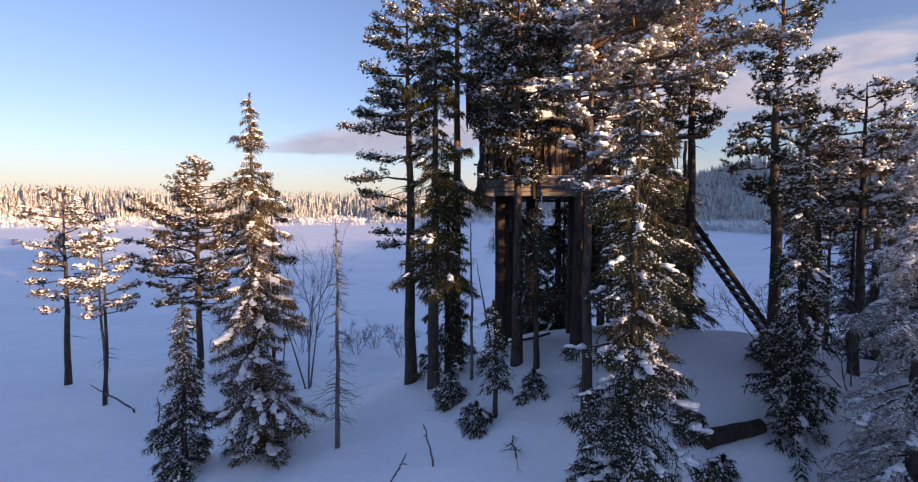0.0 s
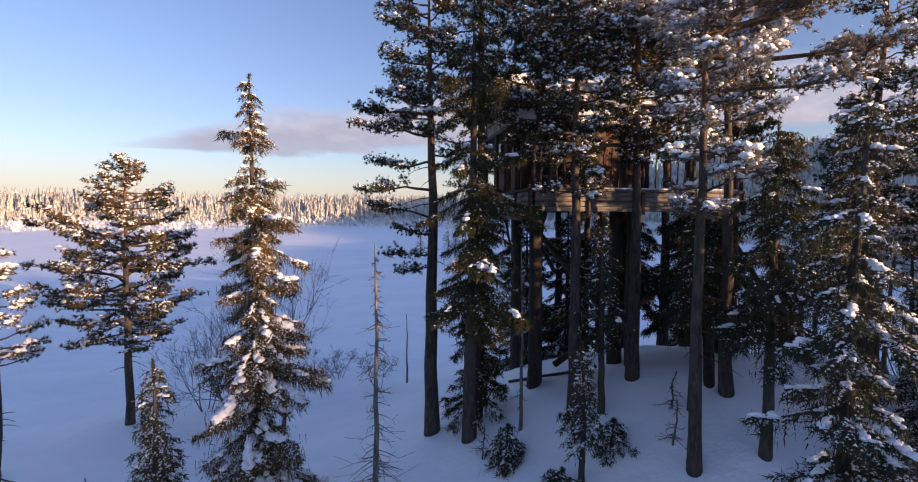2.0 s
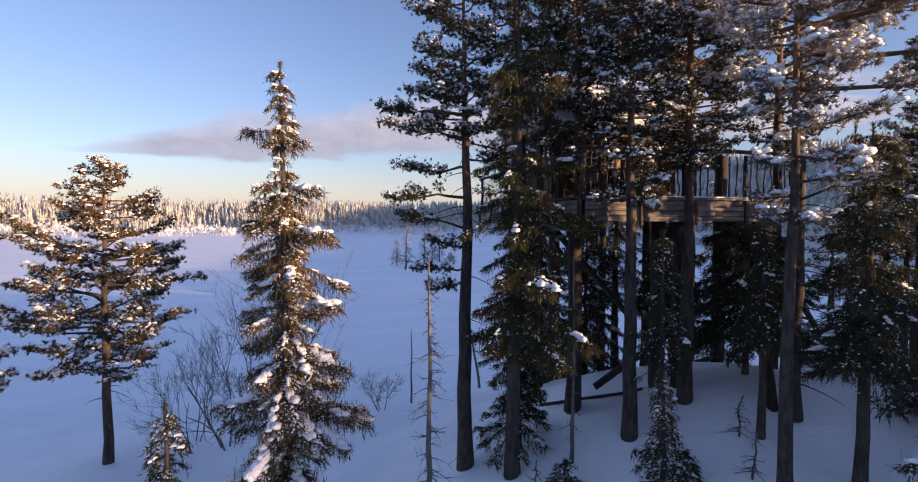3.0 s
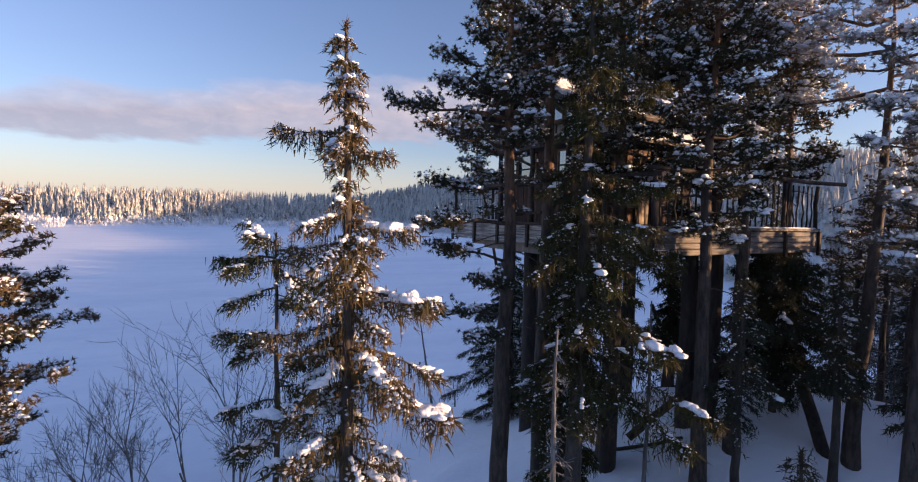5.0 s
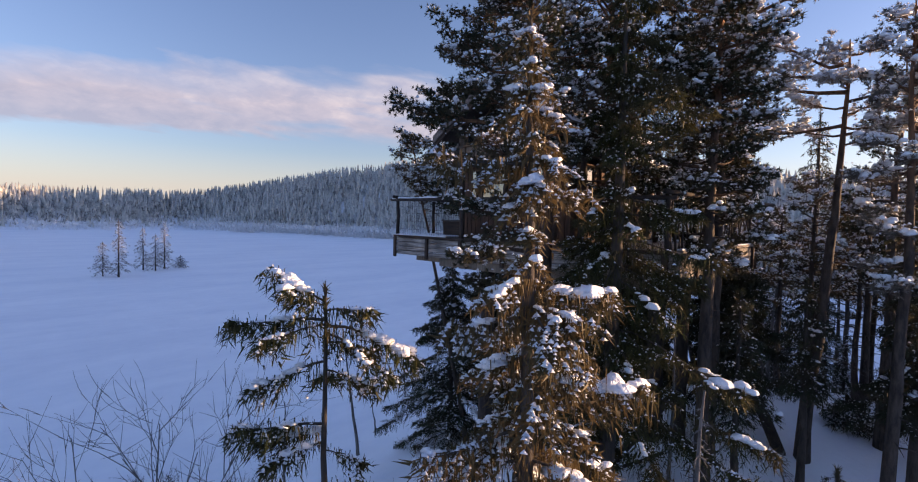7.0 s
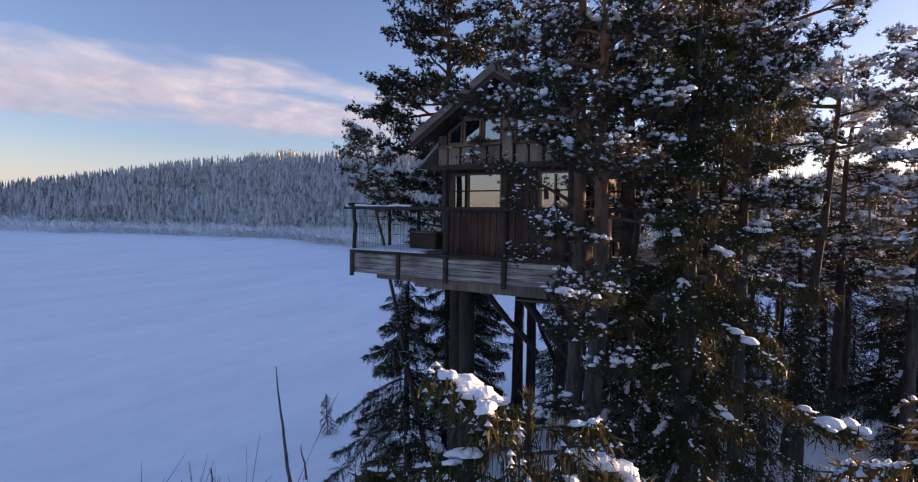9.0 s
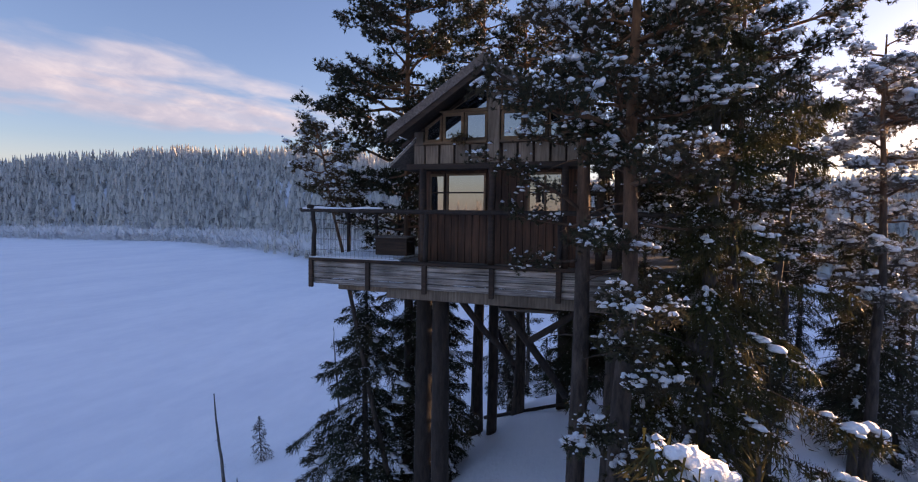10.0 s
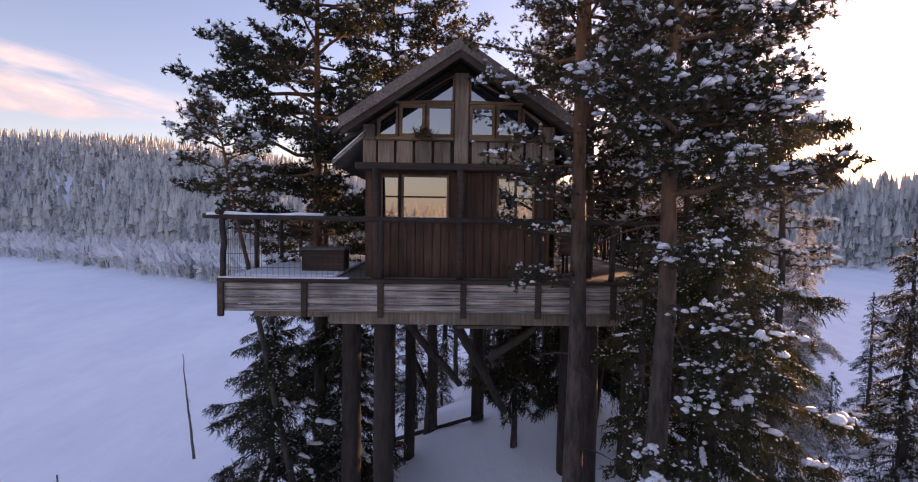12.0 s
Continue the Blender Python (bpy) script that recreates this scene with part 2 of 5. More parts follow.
def box_part(name, mat, parent, x0, x1, y0, y1, z0, z1, bevel=0.008, label="", m=None):
    bm = bmesh.new()
    box(bm, x0, x1, y0, y1, z0, z1, bevel, m)
    return part(name, bm, mat, parent, label)


def np_mesh(name, verts, faces, mat, parent=None, smooth=False, label=""):
    """A mesh from an (n, 3) array of places and an (m, k) array of corner numbers."""
    me = bpy.data.meshes.new(name)
    verts, faces = np.asarray(verts, np.float32), np.asarray(faces, np.int32)
    k = faces.shape[1]
    me.vertices.add(len(verts))
    me.vertices.foreach_set("co", verts.ravel())
    me.loops.add(faces.size)
    me.loops.foreach_set("vertex_index", faces.ravel())
    me.polygons.add(len(faces))
    me.polygons.foreach_set("loop_start", np.arange(0, faces.size, k, dtype=np.int32))
    if smooth:
        me.polygons.foreach_set("use_smooth", np.ones(len(faces), bool))
    me.update(calc_edges=True)
    me.validate()
    me.materials.append(mat)
    ob = new(name, me)
    ob.parent = parent
    if label:
        tagged(ob, label)
    return ob


def tubes(lines, sides=5):
    """Tapered round sticks along polylines: lines of (points (n, 3), radii (n,))."""
    vs, fs, base = [], [], 0
    ang = np.linspace(0, 2 * np.pi, sides, endpoint=False)
    for pts, rad in lines:
        pts, rad = np.asarray(pts, float), np.asarray(rad, float)
        n = len(pts)
        t = np.gradient(pts, axis=0)
        t /= np.linalg.norm(t, axis=1, keepdims=True) + 1e-9
        ref = np.where(np.abs(t[:, 2:3]) > 0.9, [[1.0, 0, 0]], [[0, 0, 1.0]])
        u = np.cross(t, ref)
        u /= np.linalg.norm(u, axis=1, keepdims=True) + 1e-9
        w = np.cross(t, u)
        ring = pts[:, None] + rad[:, None, None] * (np.cos(ang)[None, :, None] * u[:, None] + np.sin(ang)[None, :, None] * w[:, None])
        vs.append(ring.reshape(-1, 3))
        i = np.arange(n - 1)[:, None] * sides + base
        j = np.arange(sides)[None]
        k = (j + 1) % sides
        fs.append(np.stack([i + j, i + k, i + sides + k, i + sides + j], -1).reshape(-1, 4))
        base += n * sides
    return np.concatenate(vs), np.concatenate(fs)


def kites(pos, way, side, length, width, rng, fold=0.25):
    """Small folded needle sprays: a kite from pos along way, as wide as width along side."""
    n = len(pos)
    way = way / (np.linalg.norm(way, axis=1, keepdims=True) + 1e-9)
    side = side - (side * way).sum(1, keepdims=True) * way
    side /= np.linalg.norm(side, axis=1, keepdims=True) + 1e-9
    up = np.cross(way, side)
    length, width = np.broadcast_to(length, n)[:, None], np.broadcast_to(width, n)[:, None]
    mid = pos + way * length * 0.45
    a = mid + side * width * 0.5 - up * width * fold
    b = mid - side * width * 0.5 - up * width * fold
    tip = pos + way * length
    v = np.stack([pos, a, tip, b], 1).reshape(-1, 3)
    return v, np.arange(4 * n).reshape(-1, 4)


def blades(pos, way, side, length, width):
    """Fine needles: one slim triangle each, from pos along way."""
    n = len(pos)
    way, side = unit(way), unit(side)
    half = side * (np.broadcast_to(width, n)[:, None] * 0.5)
    tip = pos + way * np.broadcast_to(length, n)[:, None]
    return np.stack([pos - half, pos + half, tip], 1).reshape(-1, 3), np.arange(3 * n).reshape(-1, 3)


def dome(sides, rings):
    """A low-cut snow lump: rings of (radius, height), a crest and a flat underside."""
    a = np.linspace(0, 2 * np.pi, sides, endpoint=False)
    rows = [np.stack([r * np.cos(a + 0.2 * i), r * np.sin(a + 0.2 * i), np.full(sides, z)], 1) for i, (r, z) in enumerate(rings)]
    last = len(rings) * sides
    v = np.concatenate(rows + [np.array([[0, 0, 0.98], [0, 0, rings[0][1] - 0.05]])])
    f, j = [], np.arange(sides)
    k = (j + 1) % sides
    for i in range(0, last - sides, sides):
        f += [np.stack([i + j, i + k, i + sides + k], 1), np.stack([i + j, i + sides + k, i + sides + j], 1)]
    f += [np.stack([last - sides + j, last - sides + k, np.full(sides, last)], 1), np.stack([k, j, np.full(sides, last + 1)], 1)]
    return v, np.concatenate(f)


BALLS = {0: (np.array([[1, 0, 0], [0, 1, 0], [-1, 0, 0], [0, -1, 0], [0, 0, 1], [0, 0, -1.0]]), np.array([[0, 1, 4], [1, 2, 4], [2, 3, 4], [3, 0, 4], [1, 0, 5], [2, 1, 5], [3, 2, 5], [0, 3, 5]])),
         1: dome(6, ((0.85, -0.45), (1.0, 0.1), (0.66, 0.7))),
         2: dome(9, ((0.7, -0.6), (0.97, -0.25), (0.98, 0.2), (0.78, 0.62), (0.42, 0.9)))}


def lumps(pos, size, way, rng, level=1):
    """Soft snow lumps: flattened, uneven balls; size (n, 3), long axis along way (level)."""
    n = len(pos)
    ICO_V, ICO_F = BALLS[level]
    a = np.arctan2(way[:, 1], way[:, 0])
    ca, sa = np.cos(a)[:, None], np.sin(a)[:, None]
    jag = 1.0
    for freq, amp in ((2.2, 0.2), (4.5, 0.12), (8.0, 0.05)):
        jag = jag + amp * np.sin(np.einsum("vk,nk->nv", ICO_V, rng.normal(0, freq, (n, 3))) + rng.uniform(0, 6.3, (n, 1)))
    p = ICO_V[None] * jag[..., None] * size[:, None]
    p[..., 2] = np.where(p[..., 2] < 0, p[..., 2] * 0.6, p[..., 2])
    x = p[..., 0] * ca - p[..., 1] * sa
    y = p[..., 0] * sa + p[..., 1] * ca
    v = np.stack([x, y, p[..., 2]], -1) + pos[:, None]
    f = ICO_F[None] + (np.arange(n) * len(ICO_V))[:, None, None]
    return v.reshape(-1, 3), f.reshape(-1, 3)


def snow_lumps(pos, size, way, rng, level=1):
    """Large lumps finer, small ones as plain octahedra, in one mesh."""
    big = size[:, 0] > (0.04 if level == 1 else 0.06)
    vs, fs, base = [], [], 0
    for keep, k in ((big, level), (~big, level - 1)):
        if keep.any():
            v, f = lumps(pos[keep], size[keep], way[keep], rng, k)
            vs.append(v), fs.append(f + base)
            base += len(v)
    return np.concatenate(vs), np.concatenate(fs)


def quads_to_tris(f):
    return np.concatenate([f[:, [0, 1, 2]], f[:, [0, 2, 3]]])


def unit(v):
    return v / (np.linalg.norm(v, axis=-1, keepdims=True) + 1e-9)


def trunk_line(height, radius, lean, bend, rng, n=14):
    s = np.linspace(0, 1, n)
    wob = np.cumsum(rng.normal(0, 0.02, (n, 2)), 0) * bend
    pts = np.stack([lean[0] * s + wob[:, 0], lean[1] * s + wob[:, 1], s * height], 1)
    pts[0, 2] -= 0.4
    rad = radius * (1 - s) ** 0.8 + 0.012
    rad[0] *= 1.25
    return pts, rad


def along(pts, z):
    return np.stack([np.interp(z, pts[:, 2], pts[:, 0]), np.interp(z, pts[:, 2], pts[:, 1]), z], -1)


def spruce(name, place, height, radius, seed, label, crown=0.08, needles=SPRUCE, snow=1.0, dens=1.0, power=0.8, lean=(0, 0), group="", trunk_r=None, powder=0.16, lump=1.0, level=1, hang=0.0, gap=1.0, ragged=0.25, lop=(0, 0), boughs=(), arms=()):
    """A spruce: drooping branches in whorls, hanging twigs, snow lying on the branches."""
    rng = np.random.default_rng(seed)
    root = empty(name, pose(*place), label, "tree", group)
    line, rad = trunk_line(height, trunk_r or 0.013 * height + 0.02, lean, 0.7, rng)
    v, f = tubes([(line, rad)], 9)
    np_mesh("trunk", v, f, SPRUCE_BARK, root, True)
    z, branches, P, W, S, Ls, Wd, sp, sw, ss = height * crown, [], [], [], [], [], [], [], [], []
    fine_p = []
    shoots = list(boughs) + [(z0 - place[2], radians(a), L, rise, sag) for z0, a, L, rise, sag in arms]
    while z < height * 0.985 and not boughs:
        s0 = z / height
        reach = radius * (1 - (s0 - crown) / (1 - crown)) ** power * min(1.15, 0.78 + ragged * math.sin(z * 5.1 + seed) + ragged * 0.6 * math.sin(z * 2.3 + 2 * seed)) + 0.07
        reach = max(reach, 0.25 * radius * (1 - s0))
        for k in range(int(rng.integers(4, 7))):
            L = max(0.08, reach * rng.uniform(0.85 - ragged, 1.12))
            az = rng.uniform(0, 2 * np.pi)
            L *= 1 + 0.5 * (math.cos(az) * lop[0] + math.sin(az) * lop[1])
            shoots.append((z, az, L, rng.uniform(0.0, 0.25) if s0 > 0.75 else rng.uniform(-0.25, 0.1), rng.uniform(0.45, 0.75)))
        z += (height * rng.uniform(0.014, 0.022) + 0.05) * gap
    for z, az, L, rise, sag in shoots:
        d = np.array([math.cos(az), math.sin(az), 0.0])
        q = np.linspace(0, 1, 6)
        pts = along(line, np.array([z]))[0] + d * (L * q)[:, None] + np.array([0, 0, 1.0]) * (L * (rise * q - sag * q**2 + 0.28 * q**4))[:, None]
        branches.append((pts, 0.018 * min(1, L) * (1 - q) + 0.004))
        n = max(4, int(20 * L * dens))
        t = np.sqrt(rng.uniform(0.01, 1, n))
        at = np.stack([np.interp(t, q, pts[:, i]) for i in range(3)], 1)
        perp = np.array([-d[1], d[0], 0.0])
        sign = rng.choice([-1.0, 1.0], n)[:, None]
        tw = sign * perp * rng.uniform(0.5, 1, (n, 1)) + d * rng.uniform(0.25, 0.9, (n, 1)) + np.array([0, 0, -1.0]) * rng.uniform(0.25, 0.9, (n, 1))
        tl = (0.15 + 0.36 * L * (1.05 - t)) * rng.uniform(0.6, 1.2, n)
        for u in (0.05, 0.2, 0.35, 0.5, 0.65, 0.8, 0.95):
            p = at + unit(tw) * (tl * u)[:, None] + np.array([0, 0, -0.25]) * (tl * u * u)[:, None]
            P.append(p), W.append(tw * 0.6 + rng.normal(0, 0.5, (n, 3)) + np.array([0, 0, -0.35]))
            S.append(rng.normal(0, 1, (n, 3)) + np.array([0.6 * d[1], -0.6 * d[0], 0]))
            Ls.append((0.07 + 0.04 * min(L, 1.5)) * rng.uniform(0.7, 1.5, n)), Wd.append(rng.uniform(0.016, 0.034, n))
            pw = rng.uniform(0, 1, n) < powder * 1.1 * min(snow, 1.3)
            fine_p.append(p[pw] + [0, 0, 0.012])
        if hang:
            h = int(56 * L * hang)
            t = rng.uniform(0.0, 1, h)
            P.append(np.stack([np.interp(t, q, pts[:, i]) for i in range(3)], 1) + perp * (rng.normal(0, 0.16, h) * min(L, 1.2))[:, None] + [0, 0, 0.02])
            W.append(rng.normal(0, 0.13, (h, 3)) + [0, 0, -1.0])
            S.append(rng.normal(0, 1, (h, 3)))
            Ls.append(rng.uniform(0.08, 0.38, h) * min(1.0, 0.45 + 0.5 * L)), Wd.append(rng.uniform(0.009, 0.02, h))
        m = rng.poisson(snow * (0.35 + 1.1 * L))
        if m:
            t0 = rng.uniform(0.2, 0.85, m)
            big = rng.uniform(0.25, 1, m) ** 1.5 * min(0.17, 0.05 + 0.06 * L) * lump
            off = perp * rng.normal(0, 0.05 * L, m)[:, None]
            for k in range(5):
                t = np.clip(t0 + k * 0.62 * big / max(L, 0.2), 0, 1.03)
                sp.append(np.stack([np.interp(t, q, pts[:, i]) for i in range(3)], 1) + off * (0.4 + 0.25 * k) + rng.normal(0, 0.24, (m, 3)) * big[:, None] * [1, 1, 0.4] + [0, 0, 0.015])
                sw.append(np.repeat(d[None], m, 0))
                ss.append(big[:, None] * np.array([[1.15, 0.68, 0.55]]) * rng.uniform(0.35, 1.1, (m, 1)) * rng.uniform(0.75, 1.25, (m, 3)))
    q = rng.uniform(0.9, 1.0, 260)          # the needled leader at the top
    P.append(along(line, height * q)), W.append(rng.normal(0, 0.6, (260, 3)) + [0, 0, 0.9]), S.append(rng.normal(0, 1, (260, 3)))
    Ls.append(rng.uniform(0.05, 0.13, 260)), Wd.append(rng.uniform(0.016, 0.03, 260))
    v, f = tubes(branches, 3)
    tagged(np_mesh("branchwork", v, f, SPRUCE_BARK, root), kind="stuff")
    v, f = blades(np.concatenate(P), np.concatenate(W), np.concatenate(S), np.concatenate(Ls), np.concatenate(Wd))
    tagged(np_mesh("crown", v, f, needles, root), kind="stuff")
    if sp:
        fp = np.concatenate(fine_p)
        small = rng.uniform(0.012, 0.03, (len(fp), 1)) * rng.uniform(0.8, 1.4, (len(fp), 3))
        v, f = snow_lumps(np.concatenate(sp), np.concatenate(ss), np.concatenate(sw), rng, level)
        v2, f2 = pellets(fp, small)
        tagged(np_mesh("snow_load", np.concatenate([v, v2]), np.concatenate([f, f2 + len(v)]), CLUMP, root, True, "white snow lying on the branches"), kind="stuff")
    return root


def pellets(pos, size):
    """Tiny snow grains: four-sided peaks."""
    n = len(pos)
    c = np.array([[1, 0, 0], [-0.5, 0.87, 0], [-0.5, -0.87, 0], [0, 0, 0.9]])
    v = pos[:, None] + c[None] * size[:, None]
    f = np.array([[0, 1, 3], [1, 2, 3], [2, 0, 3]])[None] + (np.arange(n) * 4)[:, None, None]
    return v.reshape(-1, 3), f.reshape(-1, 3)


def pine(name, place, height, radius, seed, label, crown=0.45, snow=1.0, lean=(0, 0), limbs=34, trunk_r=None, group="", flat=0.7, tuft=1.0, top=0.35, bare=4, lop=(0, 0), dens=1.0, needles=PINE, extra=(), lump=1.0, droop=-0.35, bark=PINE_BARK, blade=1.0, level=1):
    """A pine: a bare bole, crooked limbs and tufts of needles in cushions, with snow on them."""
    rng = np.random.default_rng(seed)
    root = empty(name, pose(*place), label, "tree", group)
    line, rad = trunk_line(height, trunk_r or 0.0115 * height + 0.03, lean, 1.3, rng)
    v, f = tubes([(line, rad)], 10)
    np_mesh("trunk", v, f, bark, root, True)
    lines, P, W, sp, sw, ss, fp = [], [], [], [], [], [], []
    for i in range(bare):
        z, az, L = height * rng.uniform(0.2, crown), rng.uniform(0, 2 * np.pi), rng.uniform(0.3, 1.1)
        q = np.linspace(0, 1, 4)
        d = np.array([math.cos(az), math.sin(az), 0])
        lines.append((along(line, np.array([z]))[0] + d * (L * q)[:, None] + np.array([0, 0, 1]) * (-0.3 * L * q**2)[:, None], 0.016 * (1 - q) + 0.004))
    for i in range(limbs + len(extra)):
        u = (i + rng.uniform(0, 1)) / limbs
        z = height * (crown + (0.99 - crown) * u)
        shape = min(1.0, 0.45 + 1.6 * u) * max(0.0, 1 - u) ** top
        az = i * 2.39996 + rng.normal(0, 0.5)
        if i >= limbs:
            z, az, u = extra[i - limbs][0] - place[2], radians(extra[i - limbs][1]), 0.2
        d = np.array([math.cos(az), math.sin(az), 0.0])
        L = max(0.25, radius * shape * rng.uniform(0.6, 1.15) * (1 + 0.5 * (d[0] * lop[0] + d[1] * lop[1])))
        if i >= limbs:
            L = extra[i - limbs][2]
        rise = rng.uniform(-0.25, 0.25) + 0.35 * u
        q = np.linspace(0, 1, 6)
        kink = np.cumsum(rng.normal(0, 0.05, (6, 3)), 0) * L
        kink[0] = 0
        pts = along(line, np.array([z]))[0] + d * (L * q)[:, None] + np.array([0, 0, 1.0]) * (L * (rise * q + 0.18 * q**2 - 0.12 * q))[:, None] + kink * 0.6
        r0 = 0.014 + 0.016 * L
        lines.append((pts, r0 * (1 - q) + 0.005))
        nsub = max(5, int((7.5 * L + 3) * dens))
        for t in np.r_[1.0, rng.uniform(0.28, 1, nsub)]:
            b = np.array([np.interp(t, q, pts[:, j]) for j in range(3)])
            sl = (0.2 + 0.32 * L * (1.1 - t)) * rng.uniform(0.6, 1.2)
            sd = unit(d * rng.uniform(0.2, 1) + np.array([-d[1], d[0], 0]) * rng.normal(0, 0.9) + np.array([0, 0, rng.uniform(-0.1, 0.5)]))
            e = b + sd * sl
            lines.append((np.stack([b, (b + e) / 2 + [0, 0, -0.02], e]), np.array([0.011, 0.008, 0.004])))
            nt = max(3, int((4 + 8 * sl) * tuft))
            c = b + sd * (sl * rng.uniform(0.3, 1.1, nt))[:, None] + rng.normal(0, 0.08, (nt, 3)) * [1, 1, flat]
            k = int(18 / blade)
            w = rng.normal(0, 1, (nt, k, 3)) + sd * 0.7 + [0, 0, -droop]
            P.append(np.repeat(c, k, 0)), W.append(w.reshape(-1, 3))
            if rng.uniform() < 0.62 * snow:
                g = int(rng.integers(4, 9))
                size = rng.uniform(0.03, 0.068) * (0.75 + 0.25 * snow) * lump
                s = rng.uniform(0.35, 1.05, g)
                sp.append(b + sd * (sl * s)[:, None] + rng.normal(0, 0.062, (g, 3)) * [1, 1, 0.55] + [0, 0, 0.045])
                sw.append(np.repeat(sd[None], g, 0))
                ss.append(size * rng.uniform(0.4, 1.35, (g, 1)) * np.array([[1.2, 1.0, 0.78]]) * rng.uniform(0.75, 1.25, (g, 3)))
            if snow:
                j = rng.integers(0, nt, max(2, int(4.5 * snow)))
                fp.append(c[j] + rng.normal(0, 0.06, (len(j), 3)) + [0, 0, 0.05])
    v, f = tubes(lines, 3)
    tagged(np_mesh("branchwork", v, f, bark, root), kind="stuff")
    P, W = np.concatenate(P), np.concatenate(W)
    n = len(P)
    v, f = blades(P, W, rng.normal(0, 1, (n, 3)), rng.uniform(0.055, 0.12, n) * min(blade, 1.15), rng.uniform(0.017, 0.034, n) * blade)
    tagged(np_mesh("crown", v, f, needles, root), kind="stuff")
    if sp:
        v, f = snow_lumps(np.concatenate(sp), np.concatenate(ss), np.concatenate(sw), rng, level)
        fp = np.concatenate(fp)
        v2, f2 = pellets(fp, rng.uniform(0.016, 0.042, (len(fp), 1)) * rng.uniform(0.8, 1.4, (len(fp), 3)))
        tagged(np_mesh("snow_load", np.concatenate([v, v2]), np.concatenate([f, f2 + len(v)]), CLUMP, root, True, "white snow lying on the branches"), kind="stuff")
    return root


# ---- ground: one sheet from the islet over the lake to the hills ----
def smooth_step(a, b, x):
    t = np.clip((x - a) / (b - a), 0, 1)
    return t * t * (3 - 2 * t)


AZ = [-180, -133, -90, -75, -70, -60, -54, -49, -41, -32, -27, -20, -10, 0, 15, 28, 40, 52, 60, 90, 135, 180]
SHORE = [300, 285, 285, 280, 260, 215, 190, 172, 125, 85, 75, 66, 60, 60, 75, 100, 120, 120, 110, 90, 200, 300]
RIDGE = [2.0, 1.9, 1.9, 2.0, 2.8, 5.0, 6.0, 6.7, 7.1, 7.5, 7.0, 6.4, 5.2, 4.0, 4.1, 4.0, 4.3, 4.35, 4.3, 4.0, 2.5, 2.0]
REACH = [380, 380, 380, 380, 400, 400, 400, 400, 380, 340, 320, 280, 230, 190, 165, 165, 180, 200, 220, 260, 330, 380]
TREE = 11.0


def shore_and_hill(x, y):
    az = np.degrees(np.arctan2(x, y))
    r = np.hypot(x, y)
    wob = 1 + 0.06 * np.sin(np.radians(az) * 9 + 1) + 0.04 * np.sin(np.radians(az) * 23)
    shore = np.interp(az, AZ, SHORE) * wob
    top = 10.4 + np.interp(az, AZ, REACH) * np.tan(np.radians(np.interp(az, AZ, RIDGE))) - TREE
    return r, shore, np.maximum(top, 2.0), np.interp(az, AZ, REACH)


def ground_z(x, y):
    x, y = np.asarray(x, float), np.asarray(y, float)
    r, shore, top, reach = shore_and_hill(x, y)
    hill = smooth_step(shore * 0.97, shore * 1.06, r) * 0.8 + (np.maximum(top, 1) - 0.8) * smooth_step(shore * 1.05, reach, r) ** 1.15
    hill = hill * (1 - 0.55 * smooth_step(reach * 0.99, reach * 1.5, r))
    d2 = (x - 4.5) ** 2 + (y - 4.5) ** 2
    islet = 4.2 * np.exp(-d2 / 79.0) + 0.9 * np.exp(-((x + 2) ** 2 + (y + 13) ** 2) / 14.0) + 0.5 * np.exp(-((x - 7) ** 2 + (y + 7.5) ** 2) / 10.0)
    spit = 2.4 * np.exp(-(((x - 9) / 8) ** 2 + ((y - 15) / 8) ** 2))
    rough = 0.10 * np.sin(x * 0.9 + 0.7 * y) * np.sin(0.8 * y - 0.5 * x) + 0.05 * np.sin(2.3 * x + 1) * np.sin(2.1 * y)
    return hill + islet + spit + rough * np.clip((islet + spit) * 0.7, 0.05, 1)


def z_at(x, y):
    return float(ground_z(x, y))


def build_ground():
    rings = np.r_[np.linspace(0, 30, 76), np.geomspace(30.6, 420, 90), np.geomspace(430, 2500, 12)]
    seg = 240
    a = np.linspace(0, 2 * np.pi, seg, endpoint=False)
    R, A = np.meshgrid(rings, a, indexing="ij")
    X, Y = R * np.sin(A), R * np.cos(A)
    v = np.stack([X, Y, ground_z(X, Y)], -1).reshape(-1, 3)
    i = np.arange(len(rings) - 1)[:, None] * seg
    j = np.arange(seg)[None]
    k = (j + 1) % seg
    f = np.stack([i + j, i + seg + j, i + seg + k, i + k], -1).reshape(-1, 4)
    tagged(np_mesh("ground", v, f, SNOW, None, True), "snow-covered islet, frozen lake and forested hills", "ground", "", "structure")


build_ground()


